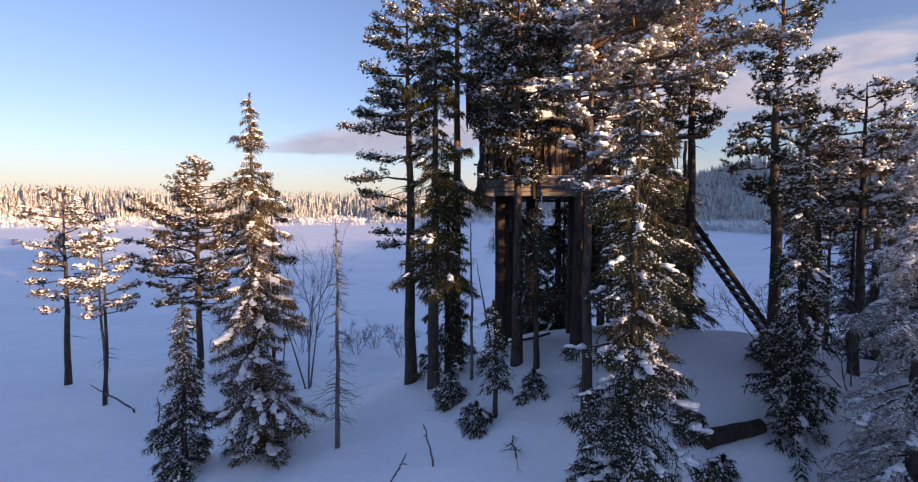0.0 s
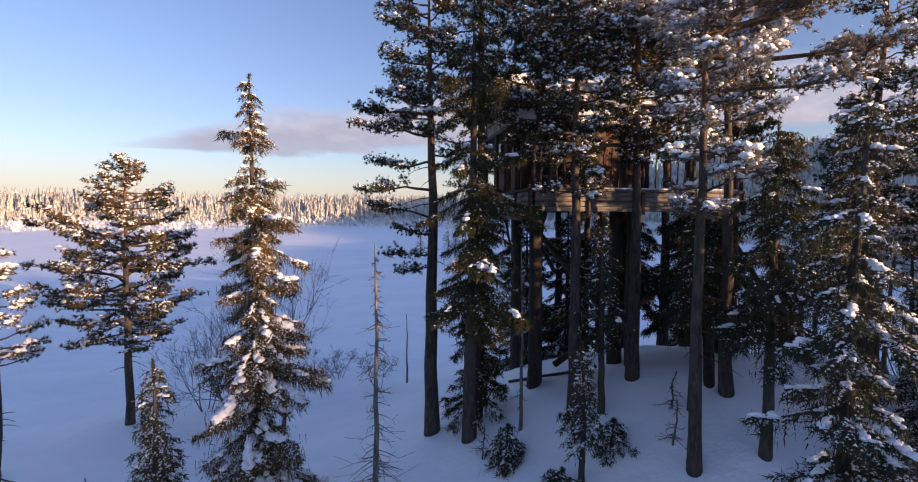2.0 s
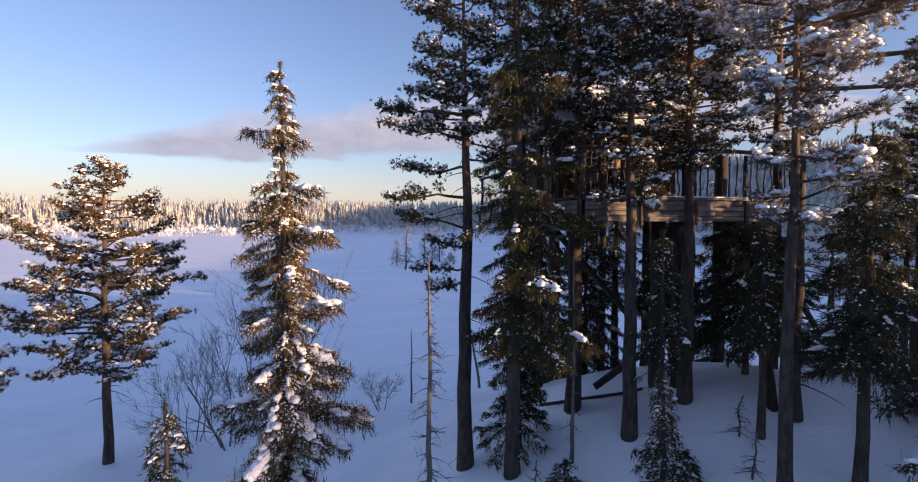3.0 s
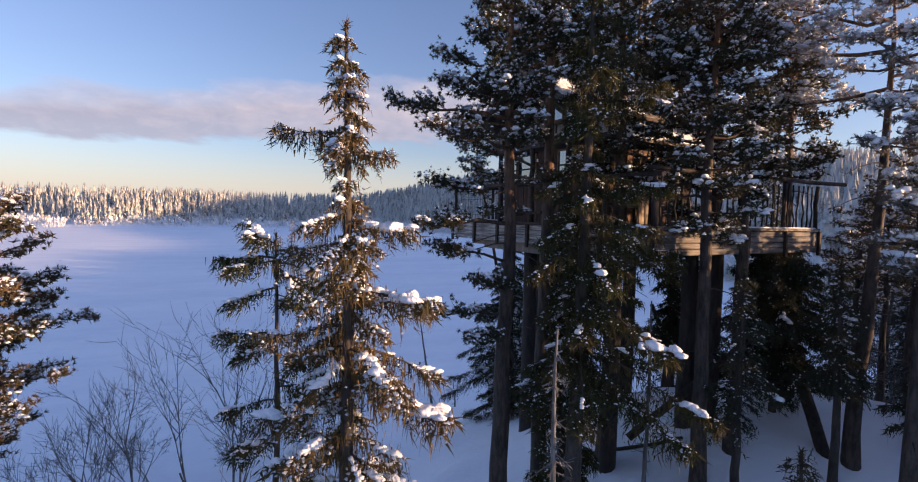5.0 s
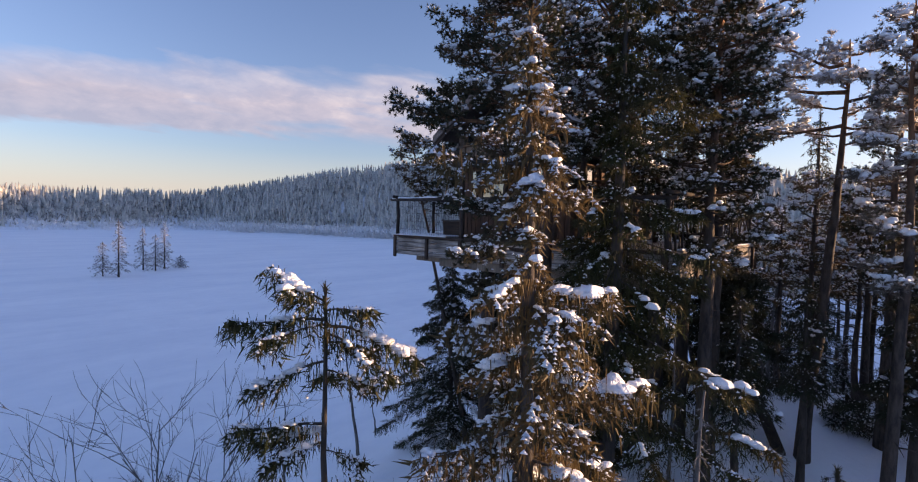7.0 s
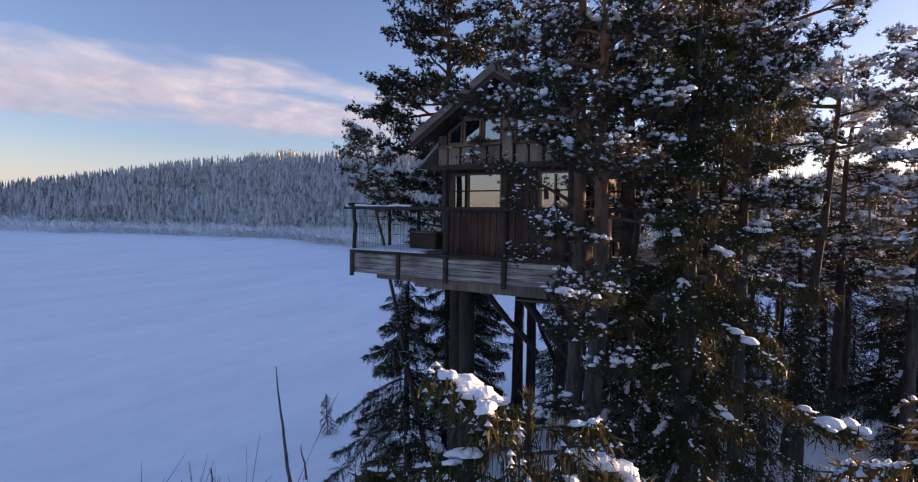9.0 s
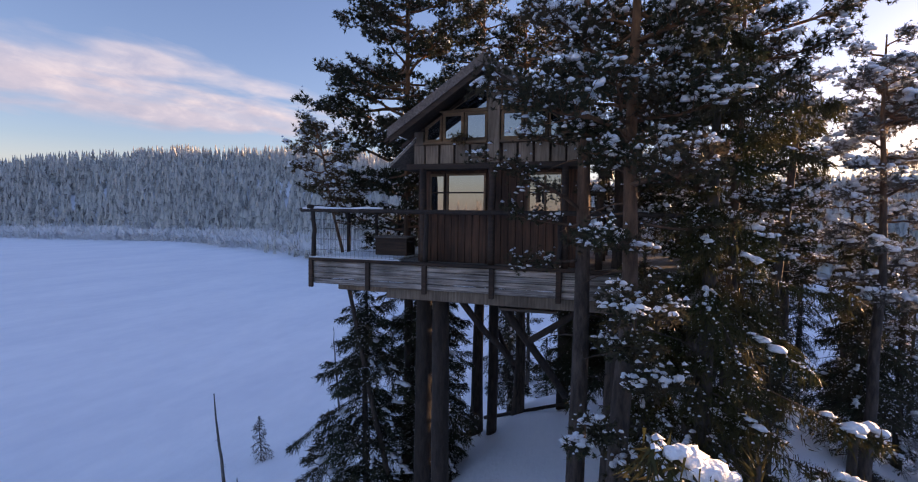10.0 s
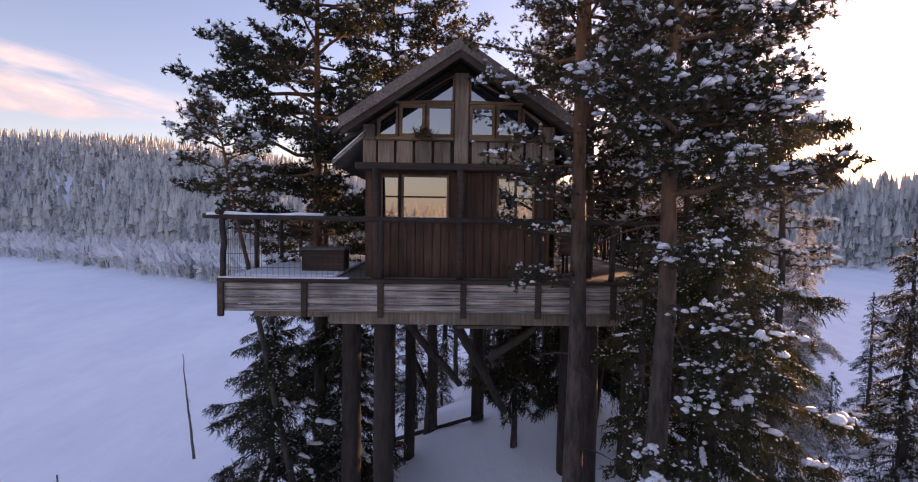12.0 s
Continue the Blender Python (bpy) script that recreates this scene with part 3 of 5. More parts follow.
# ---- far woods ----
def far_conifer_material(name, dark, frost, amount):
    """Dark conifers, frosted unevenly: each tree by its own share, and patch by patch."""
    m, n, l, b = material(name, 0.9)
    v = coords(n, l)
    geo = n.new("ShaderNodeNewGeometry")
    base = ramp(n, l, geo.outputs["Random Per Island"], [(0.0, dark), (1.0, tuple(c * 1.7 for c in dark))])
    f, far = noise_tex(n, l, v, 2.2, 4, 0.7), noise_tex(n, l, v, 0.05, 3, 0.6)
    own = n.new("ShaderNodeMath")
    own.operation = "MULTIPLY_ADD"
    own.inputs[1].default_value = 0.5
    l.new(geo.outputs["Random Per Island"], own.inputs[0])
    l.new(f, own.inputs[2])
    both = n.new("ShaderNodeMath")
    both.operation = "MULTIPLY_ADD"
    both.inputs[1].default_value = 0.5
    l.new(far, both.inputs[0])
    l.new(own.outputs[0], both.inputs[2])
    fac = ramp(n, l, both.outputs[0], [(0.95 - amount * 0.5, (0, 0, 0)), (1.35 - amount * 0.5, (1, 1, 1))])
    col = mixed(n, l, fac, base, frost)
    l.new(col, b.inputs["Base Color"])
    thin, mix = n.new("ShaderNodeBsdfTranslucent"), n.new("ShaderNodeMixShader")
    mix.inputs[0].default_value = 0.3
    l.new(col, thin.inputs["Color"])
    l.new(b.outputs[0], mix.inputs[1])
    l.new(thin.outputs[0], mix.inputs[2])
    l.new(mix.outputs[0], [k for k in n if k.bl_idname == "ShaderNodeOutputMaterial"][0].inputs["Surface"])
    return m


FAR_WOOD = far_conifer_material("frosted_far_conifers", (0.085, 0.085, 0.08), (0.74, 0.72, 0.66), 0.72)
FAR_SHRUB = far_conifer_material("frosted_far_shrubs", (0.22, 0.2, 0.19), (0.8, 0.8, 0.8), 1.0)


def cone_trees(xs, ys, hs, rng, tiers=4, sides=4):
    """Slim, ragged far conifers: stacked skirts with an uneven rim."""
    n = len(xs)
    zs = ground_z(xs, ys)
    ang = np.linspace(0, 2 * np.pi, sides, endpoint=False)
    vs, fs, base = [], [], 0
    wide = hs * rng.uniform(0.11, 0.21, n)
    for t in range(tiers):
        z0, z1 = 0.08 + 0.84 * t / tiers, 0.08 + 0.84 * (t + 1) / tiers + 0.1
        r = wide[:, None] * (1 - 0.88 * t / tiers) * rng.uniform(0.45, 1.3, (n, sides))
        spin = rng.uniform(0, 6, n)[:, None]
        rim = np.stack([xs[:, None] + r * np.cos(ang + spin), ys[:, None] + r * np.sin(ang + spin), zs[:, None] + hs[:, None] * (z0 + rng.uniform(-0.05, 0.03, (n, sides)))], -1)
        tip = np.stack([xs, ys, zs + hs * min(z1, 1.0)], -1)[:, None]
        vs.append(np.concatenate([rim, tip], 1).reshape(-1, 3))
        i = (np.arange(n) * (sides + 1))[:, None] + base
        j = np.arange(sides)[None]
        fs.append(np.stack([i + j, i + (j + 1) % sides, np.broadcast_to(i + sides, (n, sides))], -1).reshape(-1, 3))
        base += n * (sides + 1)
    return np.concatenate(vs), np.concatenate(fs)


def fan_bushes(xs, ys, hs, rng, stems=7):
    """Bare frosted bushes: slim stems that fan out from one foot."""
    n = len(xs)
    foot = np.repeat(np.stack([xs, ys, ground_z(xs, ys) - 0.1], -1), stems, 0)
    tall = np.repeat(hs, stems)
    way = rng.normal(0, 0.34, (n * stems, 3)) * [1, 1, 0] + [0, 0, 1.0]
    foot = foot + rng.normal(0, 0.12, (n * stems, 3)) * tall[:, None] * [1, 1, 0]
    mid = foot + way * (tall * 0.45)[:, None]
    v, f = blades(foot, way, rng.normal(0, 1, (n * stems, 3)) * [1, 1, 0.2], tall * rng.uniform(0.6, 1.1, n * stems), tall * 0.05)
    v2, f2 = kites(mid, way + rng.normal(0, 0.3, way.shape), rng.normal(0, 1, way.shape), tall * rng.uniform(0.3, 0.6, n * stems), tall * rng.uniform(0.12, 0.26, n * stems), rng)
    return np.concatenate([v, v2]), np.concatenate([f, quads_to_tris(f2) + len(v)])


def far_woods():
    rng = np.random.default_rng(5)
    az = np.r_[rng.uniform(-180, 180, 2200), rng.uniform(-140, -60, 6500), rng.uniform(-80, -18, 8000), rng.uniform(10, 70, 5500), rng.uniform(-22, 14, 3000)]
    u = rng.uniform(0, 1, len(az))
    shore = np.interp(az, AZ, SHORE) * 1.03
    reach = np.interp(az, AZ, REACH) + 12
    r = np.sqrt(shore**2 + u * (reach**2 - shore**2))
    x, y = r * np.sin(np.radians(az)), r * np.cos(np.radians(az))
    _, s, _, _ = shore_and_hill(x, y)
    patch = np.sin(x * 0.045 + 1.3 * np.sin(y * 0.03)) * np.sin(y * 0.05 + x * 0.011)
    keep = (r > s * (1.05 + 0.12 * rng.uniform(0, 1, len(r)))) & ((az > -140) & (az < 100) | (u > 0.5)) & ((patch > rng.uniform(-2.2, 0.0, len(r))) | (az > 0))
    x, y, r, s = x[keep], y[keep], r[keep], s[keep]
    h = rng.uniform(6.5, 14.0, len(x)) * np.clip(0.4 + (r / s - 1.03) * 3.5, 0.4, 1.0) * np.where(rng.uniform(0, 1, len(x)) < 0.25, 0.6, 1)
    px, py = rng.uniform(-43, -24, 70), rng.uniform(0.96, 1.2, 70)      # a few small conifers out on the near shore
    pr = np.interp(px, AZ, SHORE) * py
    x, y, h = np.r_[x, pr * np.sin(np.radians(px))], np.r_[y, pr * np.cos(np.radians(px))], np.r_[h, rng.uniform(2.0, 6.0, 70)]
    v, f = cone_trees(x, y, h, rng)
    sx = np.r_[rng.uniform(-140, -15, 2400), rng.uniform(-75, -15, 3400)]
    sr = np.interp(sx, AZ, SHORE) * (1.0 + 0.3 * rng.uniform(0, 1, len(sx)) ** 1.4)
    qx, qy = sr * np.sin(np.radians(sx)), sr * np.cos(np.radians(sx))
    _, ss, _, _ = shore_and_hill(qx, qy)
    ok = sr > ss * 0.985
    v2, f2 = fan_bushes(qx[ok], qy[ok], rng.uniform(1.2, 5.6, ok.sum()), rng)
    tagged(np_mesh("shore_thicket", v2, f2, FAR_SHRUB), "frosted birch and willow scrub along the far shore", "shrubs", "", "stuff")
    tagged(np_mesh("far_forest", v, f, FAR_WOOD), "frosted conifer forest on the far shore and hills", "forest", "", "stuff")


far_woods()


# ---- the trees on the islet ----
def on(x, y, dz=0.0):
    return (x, y, z_at(x, y) + dz)


SPRUCE_LABEL = "dark green spruce with drooping snow-laden branches"
PINE_LABEL = "tall pine with snowy needle cushions and reddish bark"
GROUP = "trees on the islet"


def to_top(x, y, top):
    return top - z_at(x, y)


spruce("spruce_tree", on(6.5, -6.6), to_top(6.5, -6.6, 11.6), 1.85, 11, "lichen-hung spruce with golden brown twigs and snow clumps", 0.04, LICHEN, 2.4, 2.0, 0.85, group=GROUP, trunk_r=0.12, powder=0.25, lump=1.2, level=2, hang=2.6, gap=0.85, ragged=0.45, arms=((10.4, 237, 0.75, 0.15, 0.3), (10.2, 60, 0.5, 0.1, 0.3), (9.4, 57, 0.75, 0.1, 0.4), (9.2, 240, 0.65, 0.05, 0.4), (8.7, 50, 1.0, 0.05, 0.4), (8.6, 70, 0.9, 0.05, 0.4), (8.3, 245, 0.9, 0.0, 0.4), (7.6, 48, 1.2, 0.0, 0.45), (7.3, 225, 1.15, 0.0, 0.45)))
spruce("spruce_tree", on(7.0, -8.5), to_top(7.0, -8.5, 5.8), 1.0, 12, "young dark spruce dusted with snow", 0.03, SPRUCE, 0.7, 2.0, group=GROUP)
spruce("spruce_tree", on(11.66, 2.4), to_top(11.66, 2.4, 10.4), 1.5, 13, "bushy spruce heavily loaded with white snow", 0.03, SPRUCE, 1.5, 2.0, 0.55, group=GROUP, lump=1.1, level=2, hang=1.2)
spruce("spruce_tree", on(9.9, 6.6), to_top(9.9, 6.6, 9.6), 1.1, 14, SPRUCE_LABEL, 0.03, SPRUCE, 1.3, 1.6, 0.7, group=GROUP)
CROOKED = ((9.05, 215, 0.62, 0.5, 0.2), (9.0, 250, 0.4, 0.5, 0.3), (8.95, 40, 0.5, 0.3, 0.5), (8.85, 225, 1.05, 0.15, 0.45), (8.8, 262, 0.7, 0.1, 0.5), (8.78, 52, 1.0, 0.1, 0.75), (8.7, 20, 0.8, 0.0, 0.7), (8.6, 95, 0.6, 0.0, 0.6), (8.4, 238, 0.75, -0.1, 0.5), (8.3, 60, 0.5, -0.2, 0.5), (8.2, 150, 0.6, 0.0, 0.5),
           (7.7, 228, 0.95, 0.1, 0.4), (7.6, 205, 0.8, 0.0, 0.5), (7.5, 250, 0.6, 0.0, 0.5), (7.4, 45, 0.4, 0.0, 0.6), (7.0, 30, 0.9, 0.1, 0.4), (6.9, 55, 1.1, 0.1, 0.4), (6.7, 240, 0.8, 0.0, 0.5), (6.6, 20, 0.7, 0.0, 0.5), (6.3, 300, 0.7, 0.0, 0.5), (6.0, 220, 0.8, 0.0, 0.5), (5.6, 60, 0.8, 0.0, 0.5), (5.2, 140, 0.8, 0.0, 0.5), (4.8, 250, 0.8, 0.0, 0.5))
spruce("spruce_tree", on(4.2, -7.1), to_top(4.2, -7.1, 9.2), 1.0, 15, "thin crooked spruce with heavy snow clumps", 0.4, OLIVE, 2.6, 3.6, group=GROUP, trunk_r=0.065, powder=0.1, lump=1.15, level=2, hang=2.0,
       boughs=tuple((z - z_at(4.2, -7.1), radians(a), L, rise, sag) for z, a, L, rise, sag in CROOKED))
spruce("spruce_tree", on(3.9, -1.2), to_top(3.9, -1.2, 9.9), 1.0, 16, SPRUCE_LABEL, 0.1, OLIVE, 0.4, 2.4, 0.3, group=GROUP, powder=0.12)
spruce("spruce_tree", on(4.75, -1.6), to_top(4.75, -1.6, 14.6), 1.45, 18, "spruce with olive green needles and snow tufts", 0.3, OLIVE, 0.5, 2.6, 0.35, group=GROUP, powder=0.1, level=1, hang=1.6, ragged=0.4, lop=(1.0, 0.2))
spruce("spruce_tree", on(-3.0, 5.9), to_top(-3.0, 5.9, 13.4), 2.0, 46, "tall dark spruce close behind the deck", 0.3, SPRUCE, 0.3, 1.8, 0.45, group=GROUP, powder=0.06, hang=1.2)

spruce("spruce_tree", on(-3.4, 2.6), to_top(-3.4, 2.6, 8.8), 2.3, 17, SPRUCE_LABEL, 0.04, SPRUCE, 0.5, 2.6, 0.4, group=GROUP, powder=0.1, ragged=0.35)
spruce("spruce_tree", on(-1.9, 3.9), to_top(-1.9, 3.9, 8.9), 1.7, 39, SPRUCE_LABEL, 0.05, SPRUCE, 0.5, 2.6, 0.35, group=GROUP, powder=0.1)
spruce("spruce_tree", on(4.9, 5.0), to_top(4.9, 5.0, 9.0), 1.7, 19, "dense shaded spruce below the deck", 0.3, SPRUCE, 0.12, 3.2, 0.25, group=GROUP, hang=1.0)
spruce("spruce_tree", on(2.6, 4.4), to_top(2.6, 4.4, 8.9), 1.2, 20, "dense shaded spruce below the deck", 0.35, SPRUCE, 0.1, 2.6, 0.25, group=GROUP, hang=1.0)
spruce("spruce_tree", on(7.9, 0.2), to_top(7.9, 0.2, 6.0), 0.5, 31, "young dark spruce dusted with snow", 0.3, SPRUCE, 0.5, 1.0, 0.6, group=GROUP)
spruce("spruce_tree", on(6.1, 1.5), to_top(6.1, 1.5, 8.6), 0.65, 32, "slender dark spruce on the snowy mound", 0.35, SPRUCE, 0.3, 1.0, 0.4, group=GROUP)
spruce("spruce_tree", on(-0.5, 8.8), to_top(-0.5, 8.8, 10.5), 1.2, 33, SPRUCE_LABEL, 0.1, SPRUCE, 0.7, 1.2, 0.6, group=GROUP)
pine("pine_tree", on(-2.0, -13.1), to_top(-2.0, -13.1, 10.7), 3.5, 21, "broad pine with snowy crown and straight brown trunk", 0.3, 0.8, limbs=84, top=0.6, group=GROUP, dens=0.85, blade=1.5, flat=0.5)
pine("pine_tree", on(3.56, -2.45), to_top(3.56, -2.45, 15.3), 1.6, 22, PINE_LABEL, 0.66, 0.6, limbs=40, blade=0.8, dens=1.35, tuft=1.2, needles=PINE_SHADED, group=GROUP, trunk_r=0.2, lop=(0.1, -0.3), bare=12, extra=((7.6, 250, 1.2), (7.2, 285, 1.0), (10.4, 25, 1.3), (8.6, 262, 1.6), (9.4, 275, 1.9), (10.2, 255, 1.8), (8.1, 300, 1.1), (11.5, 232, 2.4), (10.9, 290, 2.0), (12.0, 305, 1.4), (11.9, 322, 1.2)), lump=0.9)
pine("pine_tree", on(2.8, -0.85), to_top(2.8, -0.85, 18.0), 2.0, 23, PINE_LABEL, 0.70, 0.35, limbs=36, blade=0.6, dens=1.1, needles=PINE_SHADED, lump=0.9, group=GROUP, trunk_r=0.19, bare=8, extra=((10.3, 196, 1.3), (12.7, 190, 1.5), (13.2, 170, 1.9), (11.8, 205, 1.0), (9.7, 204, 1.4), (10.5, 229, 2.0)))
pine("pine_tree", on(8.5, 2.4), to_top(8.5, 2.4, 14.2), 1.3, 24, "frosted pine with thick white snow cushions", 0.48, 0.85, limbs=32, group=GROUP, lop=(0.2, 0.6), trunk_r=0.125, bare=8, dens=1.0, needles=FROSTED, lump=1.25, extra=((13.4, 60, 2.2), (12.7, 50, 2.8), (12.2, 56, 3.3), (12.3, 66, 3.7), (11.9, 72, 3.4), (11.2, 60, 2.6), (12.9, 78, 2.6)))
pine("pine_tree", on(6.85, 4.5), to_top(6.85, 4.5, 14.0), 1.3, 25, "leaning pine with frosted crown and reddish trunk", 0.76, 1.3, (0.5, -0.9), 10, group=GROUP, trunk_r=0.15, bare=14, dens=0.8, needles=RIMED, lump=1.1, extra=((13.5, 225, 2.0), (13.2, 215, 2.3), (12.9, 205, 2.4), (12.2, 195, 1.9), (12.7, 20, 1.6), (12.0, 0, 1.5)))
pine("pine_tree", on(3.4, 0.75), to_top(3.4, 0.75, 18.0), 2.1, 26, PINE_LABEL, 0.47, 0.6, limbs=58, group=GROUP, needles=PINE_SHADED, lop=(0.9, 0.0), dens=1.2)
pine("pine_tree", on(-2.7, 3.8), to_top(-2.7, 3.8, 18.6), 3.3, 27, "tall dark pine rising through the deck with tiered boughs", 0.42, 0.4, limbs=80, group=GROUP, dens=1.1, tuft=1.35, blade=1.6, needles=SPRUCE, trunk_r=0.17)
pine("pine_tree", on(-2.5, 2.6), to_top(-2.5, 2.6, 12.8), 1.15, 28, "slender pine leaning past the deck", 0.78, 0.7, (-1.7, -1.5), 20, group=GROUP, trunk_r=0.08)
pine("pine_tree", on(8.2, 7.1), to_top(8.2, 7.1, 14.4), 1.3, 29, PINE_LABEL, 0.42, 0.5, limbs=46, group=GROUP, top=0.45, needles=SPRUCE)
pine("pine_tree", on(3.9, 6.9), to_top(3.9, 6.9, 17.0), 1.8, 34, PINE_LABEL, 0.5, 0.7, limbs=50, group=GROUP, dens=0.9, blade=1.6, needles=PINE_SHADED)
pine("pine_tree", on(0.2, 7.0), to_top(0.2, 7.0, 17.5), 2.5, 35, PINE_LABEL, 0.52, 0.4, limbs=64, group=GROUP, dens=0.9, blade=1.6, needles=SPRUCE)

pine("pine_tree", on(-1.1, 6.1), to_top(-1.1, 6.1, 18.0), 2.0, 48, PINE_LABEL, 0.52, 0.4, limbs=50, group=GROUP, dens=1.0, blade=1.6, needles=SPRUCE)
pine("pine_tree", on(5.2, 2.9), to_top(5.2, 2.9, 16.0), 1.4, 36, PINE_LABEL, 0.5, 0.7, needles=PINE_SHADED, limbs=50, group=GROUP, dens=1.2, lop=(-0.3, 0.2))
pine("pine_tree", on(5.7, 1.0), to_top(5.7, 1.0, 15.2), 1.55, 40, PINE_LABEL, 0.47, 0.7, needles=PINE_SHADED, limbs=54, group=GROUP, dens=1.2, lop=(-0.4, -0.2), extra=((13.5, -25, 1.7), (13.9, -10, 1.9)))
spruce("spruce_tree", on(12.4, 6.8), to_top(12.4, 6.8, 10.8), 1.25, 49, "frosted spruce standing at the edge of the mound", 0.06, RIMED, 1.2, 1.8, 0.65, group=GROUP, powder=0.3)
spruce("spruce_tree", on(13.6, 8.6), to_top(13.6, 8.6, 10.2), 1.1, 50, "frosted spruce standing at the edge of the mound", 0.06, RIMED, 1.0, 1.4, 0.65, group=GROUP, powder=0.3)
spruce("spruce_tree", on(8.8, 3.8), to_top(8.8, 3.8, 10.6), 1.25, 44, "dense dark spruce with little snow", 0.38, SPRUCE, 0.5, 2.6, 0.5, group=GROUP, powder=0.08, hang=1.4)
spruce("spruce_tree", on(7.0, 3.4), to_top(7.0, 3.4, 8.8), 0.55, 45, SPRUCE_LABEL, 0.5, SPRUCE, 0.4, 1.2, 0.5, group=GROUP, powder=0.08, hang=1.0)
pine("pine_tree", on(0.9, -15.4), to_top(0.9, -15.4, 7.6), 1.4, 30, "small sunlit pine with frosted crown", 0.5, 1.5, limbs=24, group=GROUP, trunk_r=0.07)
pine("pine_tree", on(-2.2, -19.5), to_top(-2.2, -19.5, 9.2), 2.2, 37, "small sunlit pine with frosted crown", 0.4, 1.3, limbs=34, group=GROUP, dens=0.6, blade=1.3)

# trees behind, copied from a few grown ones
old_spruce = spruce("spruce_tree", on(12.5, 13.0), to_top(12.5, 13.0, 10.0), 1.2, 41, SPRUCE_LABEL, 0.08, SPRUCE, 0.5, 0.75, 0.7, group=GROUP, hang=0.4, powder=0.1)
old_pine = pine("pine_tree", on(7.5, 14.0), to_top(7.5, 14.0, 11.0), 1.6, 42, PINE_LABEL, 0.5, 0.9, limbs=24, group=GROUP, dens=0.7, bare=14)
young = spruce("spruce_tree", on(9.5, 11.5), to_top(9.5, 11.5, 7.0), 1.0, 43, "young spruce powdered with snow", 0.05, SPRUCE, 0.8, 0.7, 0.7, group=GROUP)
COPIES = [(old_spruce, 2.5, 13.5, 0.8), (old_spruce, 16.0, 17.0, 0.9), (old_spruce, 14.0, 9.0, 0.8), (old_spruce, 10.5, 18.5, 1.0), (old_spruce, 5.5, 19.5, 0.9), (old_spruce, 20.0, 24.0, 1.0), (old_spruce, 24.0, 17.0, 0.9),
          (old_pine, 11.5, 9.5, 0.9), (old_pine, 2.0, 16.5, 0.95), (old_pine, 14.5, 14.5, 0.9), (old_pine, 17.0, 22.0, 1.0), (old_pine, 9.0, 22.0, 1.0), (old_pine, 5.5, 24.0, 1.0), (old_pine, 12.0, 26.0, 1.0),
          (young, 0.5, 12.0, 0.8), (young, 17.0, 11.0, 1.0), (young, 6.5, 16.5, 0.8), (young, 13.5, 18.0, 0.8), (young, 19.5, 16.0, 1.1), (young, 3.5, 21.5, 0.7), (young, 14.8, 5.2, 1.15), (young, 22.0, 20.0, 1.0), (young, 8.0, 18.0, 0.9),
          (old_pine, 6.2, 9.2, 0.95), (old_pine, 9.0, 10.6, 1.1), (old_pine, 4.2, 10.8, 0.9), (old_pine, 7.6, 9.6, 1.0), (old_pine, 5.2, 10.3, 0.85), (old_spruce, 11.9, 8.7, 1.0), (old_pine, 10.4, 9.0, 1.1),
          (old_spruce, 3.0, 18.0, 1.2), (old_pine, 6.0, 22.5, 1.2), (old_spruce, 8.5, 15.8, 1.1), (old_pine, 1.2, 19.5, 1.2), (old_spruce, 11.0, 15.0, 1.1), (old_pine, -1.0, 15.2, 1.0), (old_spruce, 4.2, 15.2, 1.1), (old_pine, 7.2, 12.2, 0.9), (old_spruce, -2.9, 19.0, 1.75), (old_spruce, 5.6, 13.6, 1.45), (old_spruce, 0.5, 20.5, 1.5), (old_spruce, 8.8, 13.2, 1.25)]
for i, (kin, x, y, size) in enumerate(COPIES):
    made = copy_thing(kin, pose(*on(x, y), 0, 0, 77 * i))
    made.scale = (size, size, size)


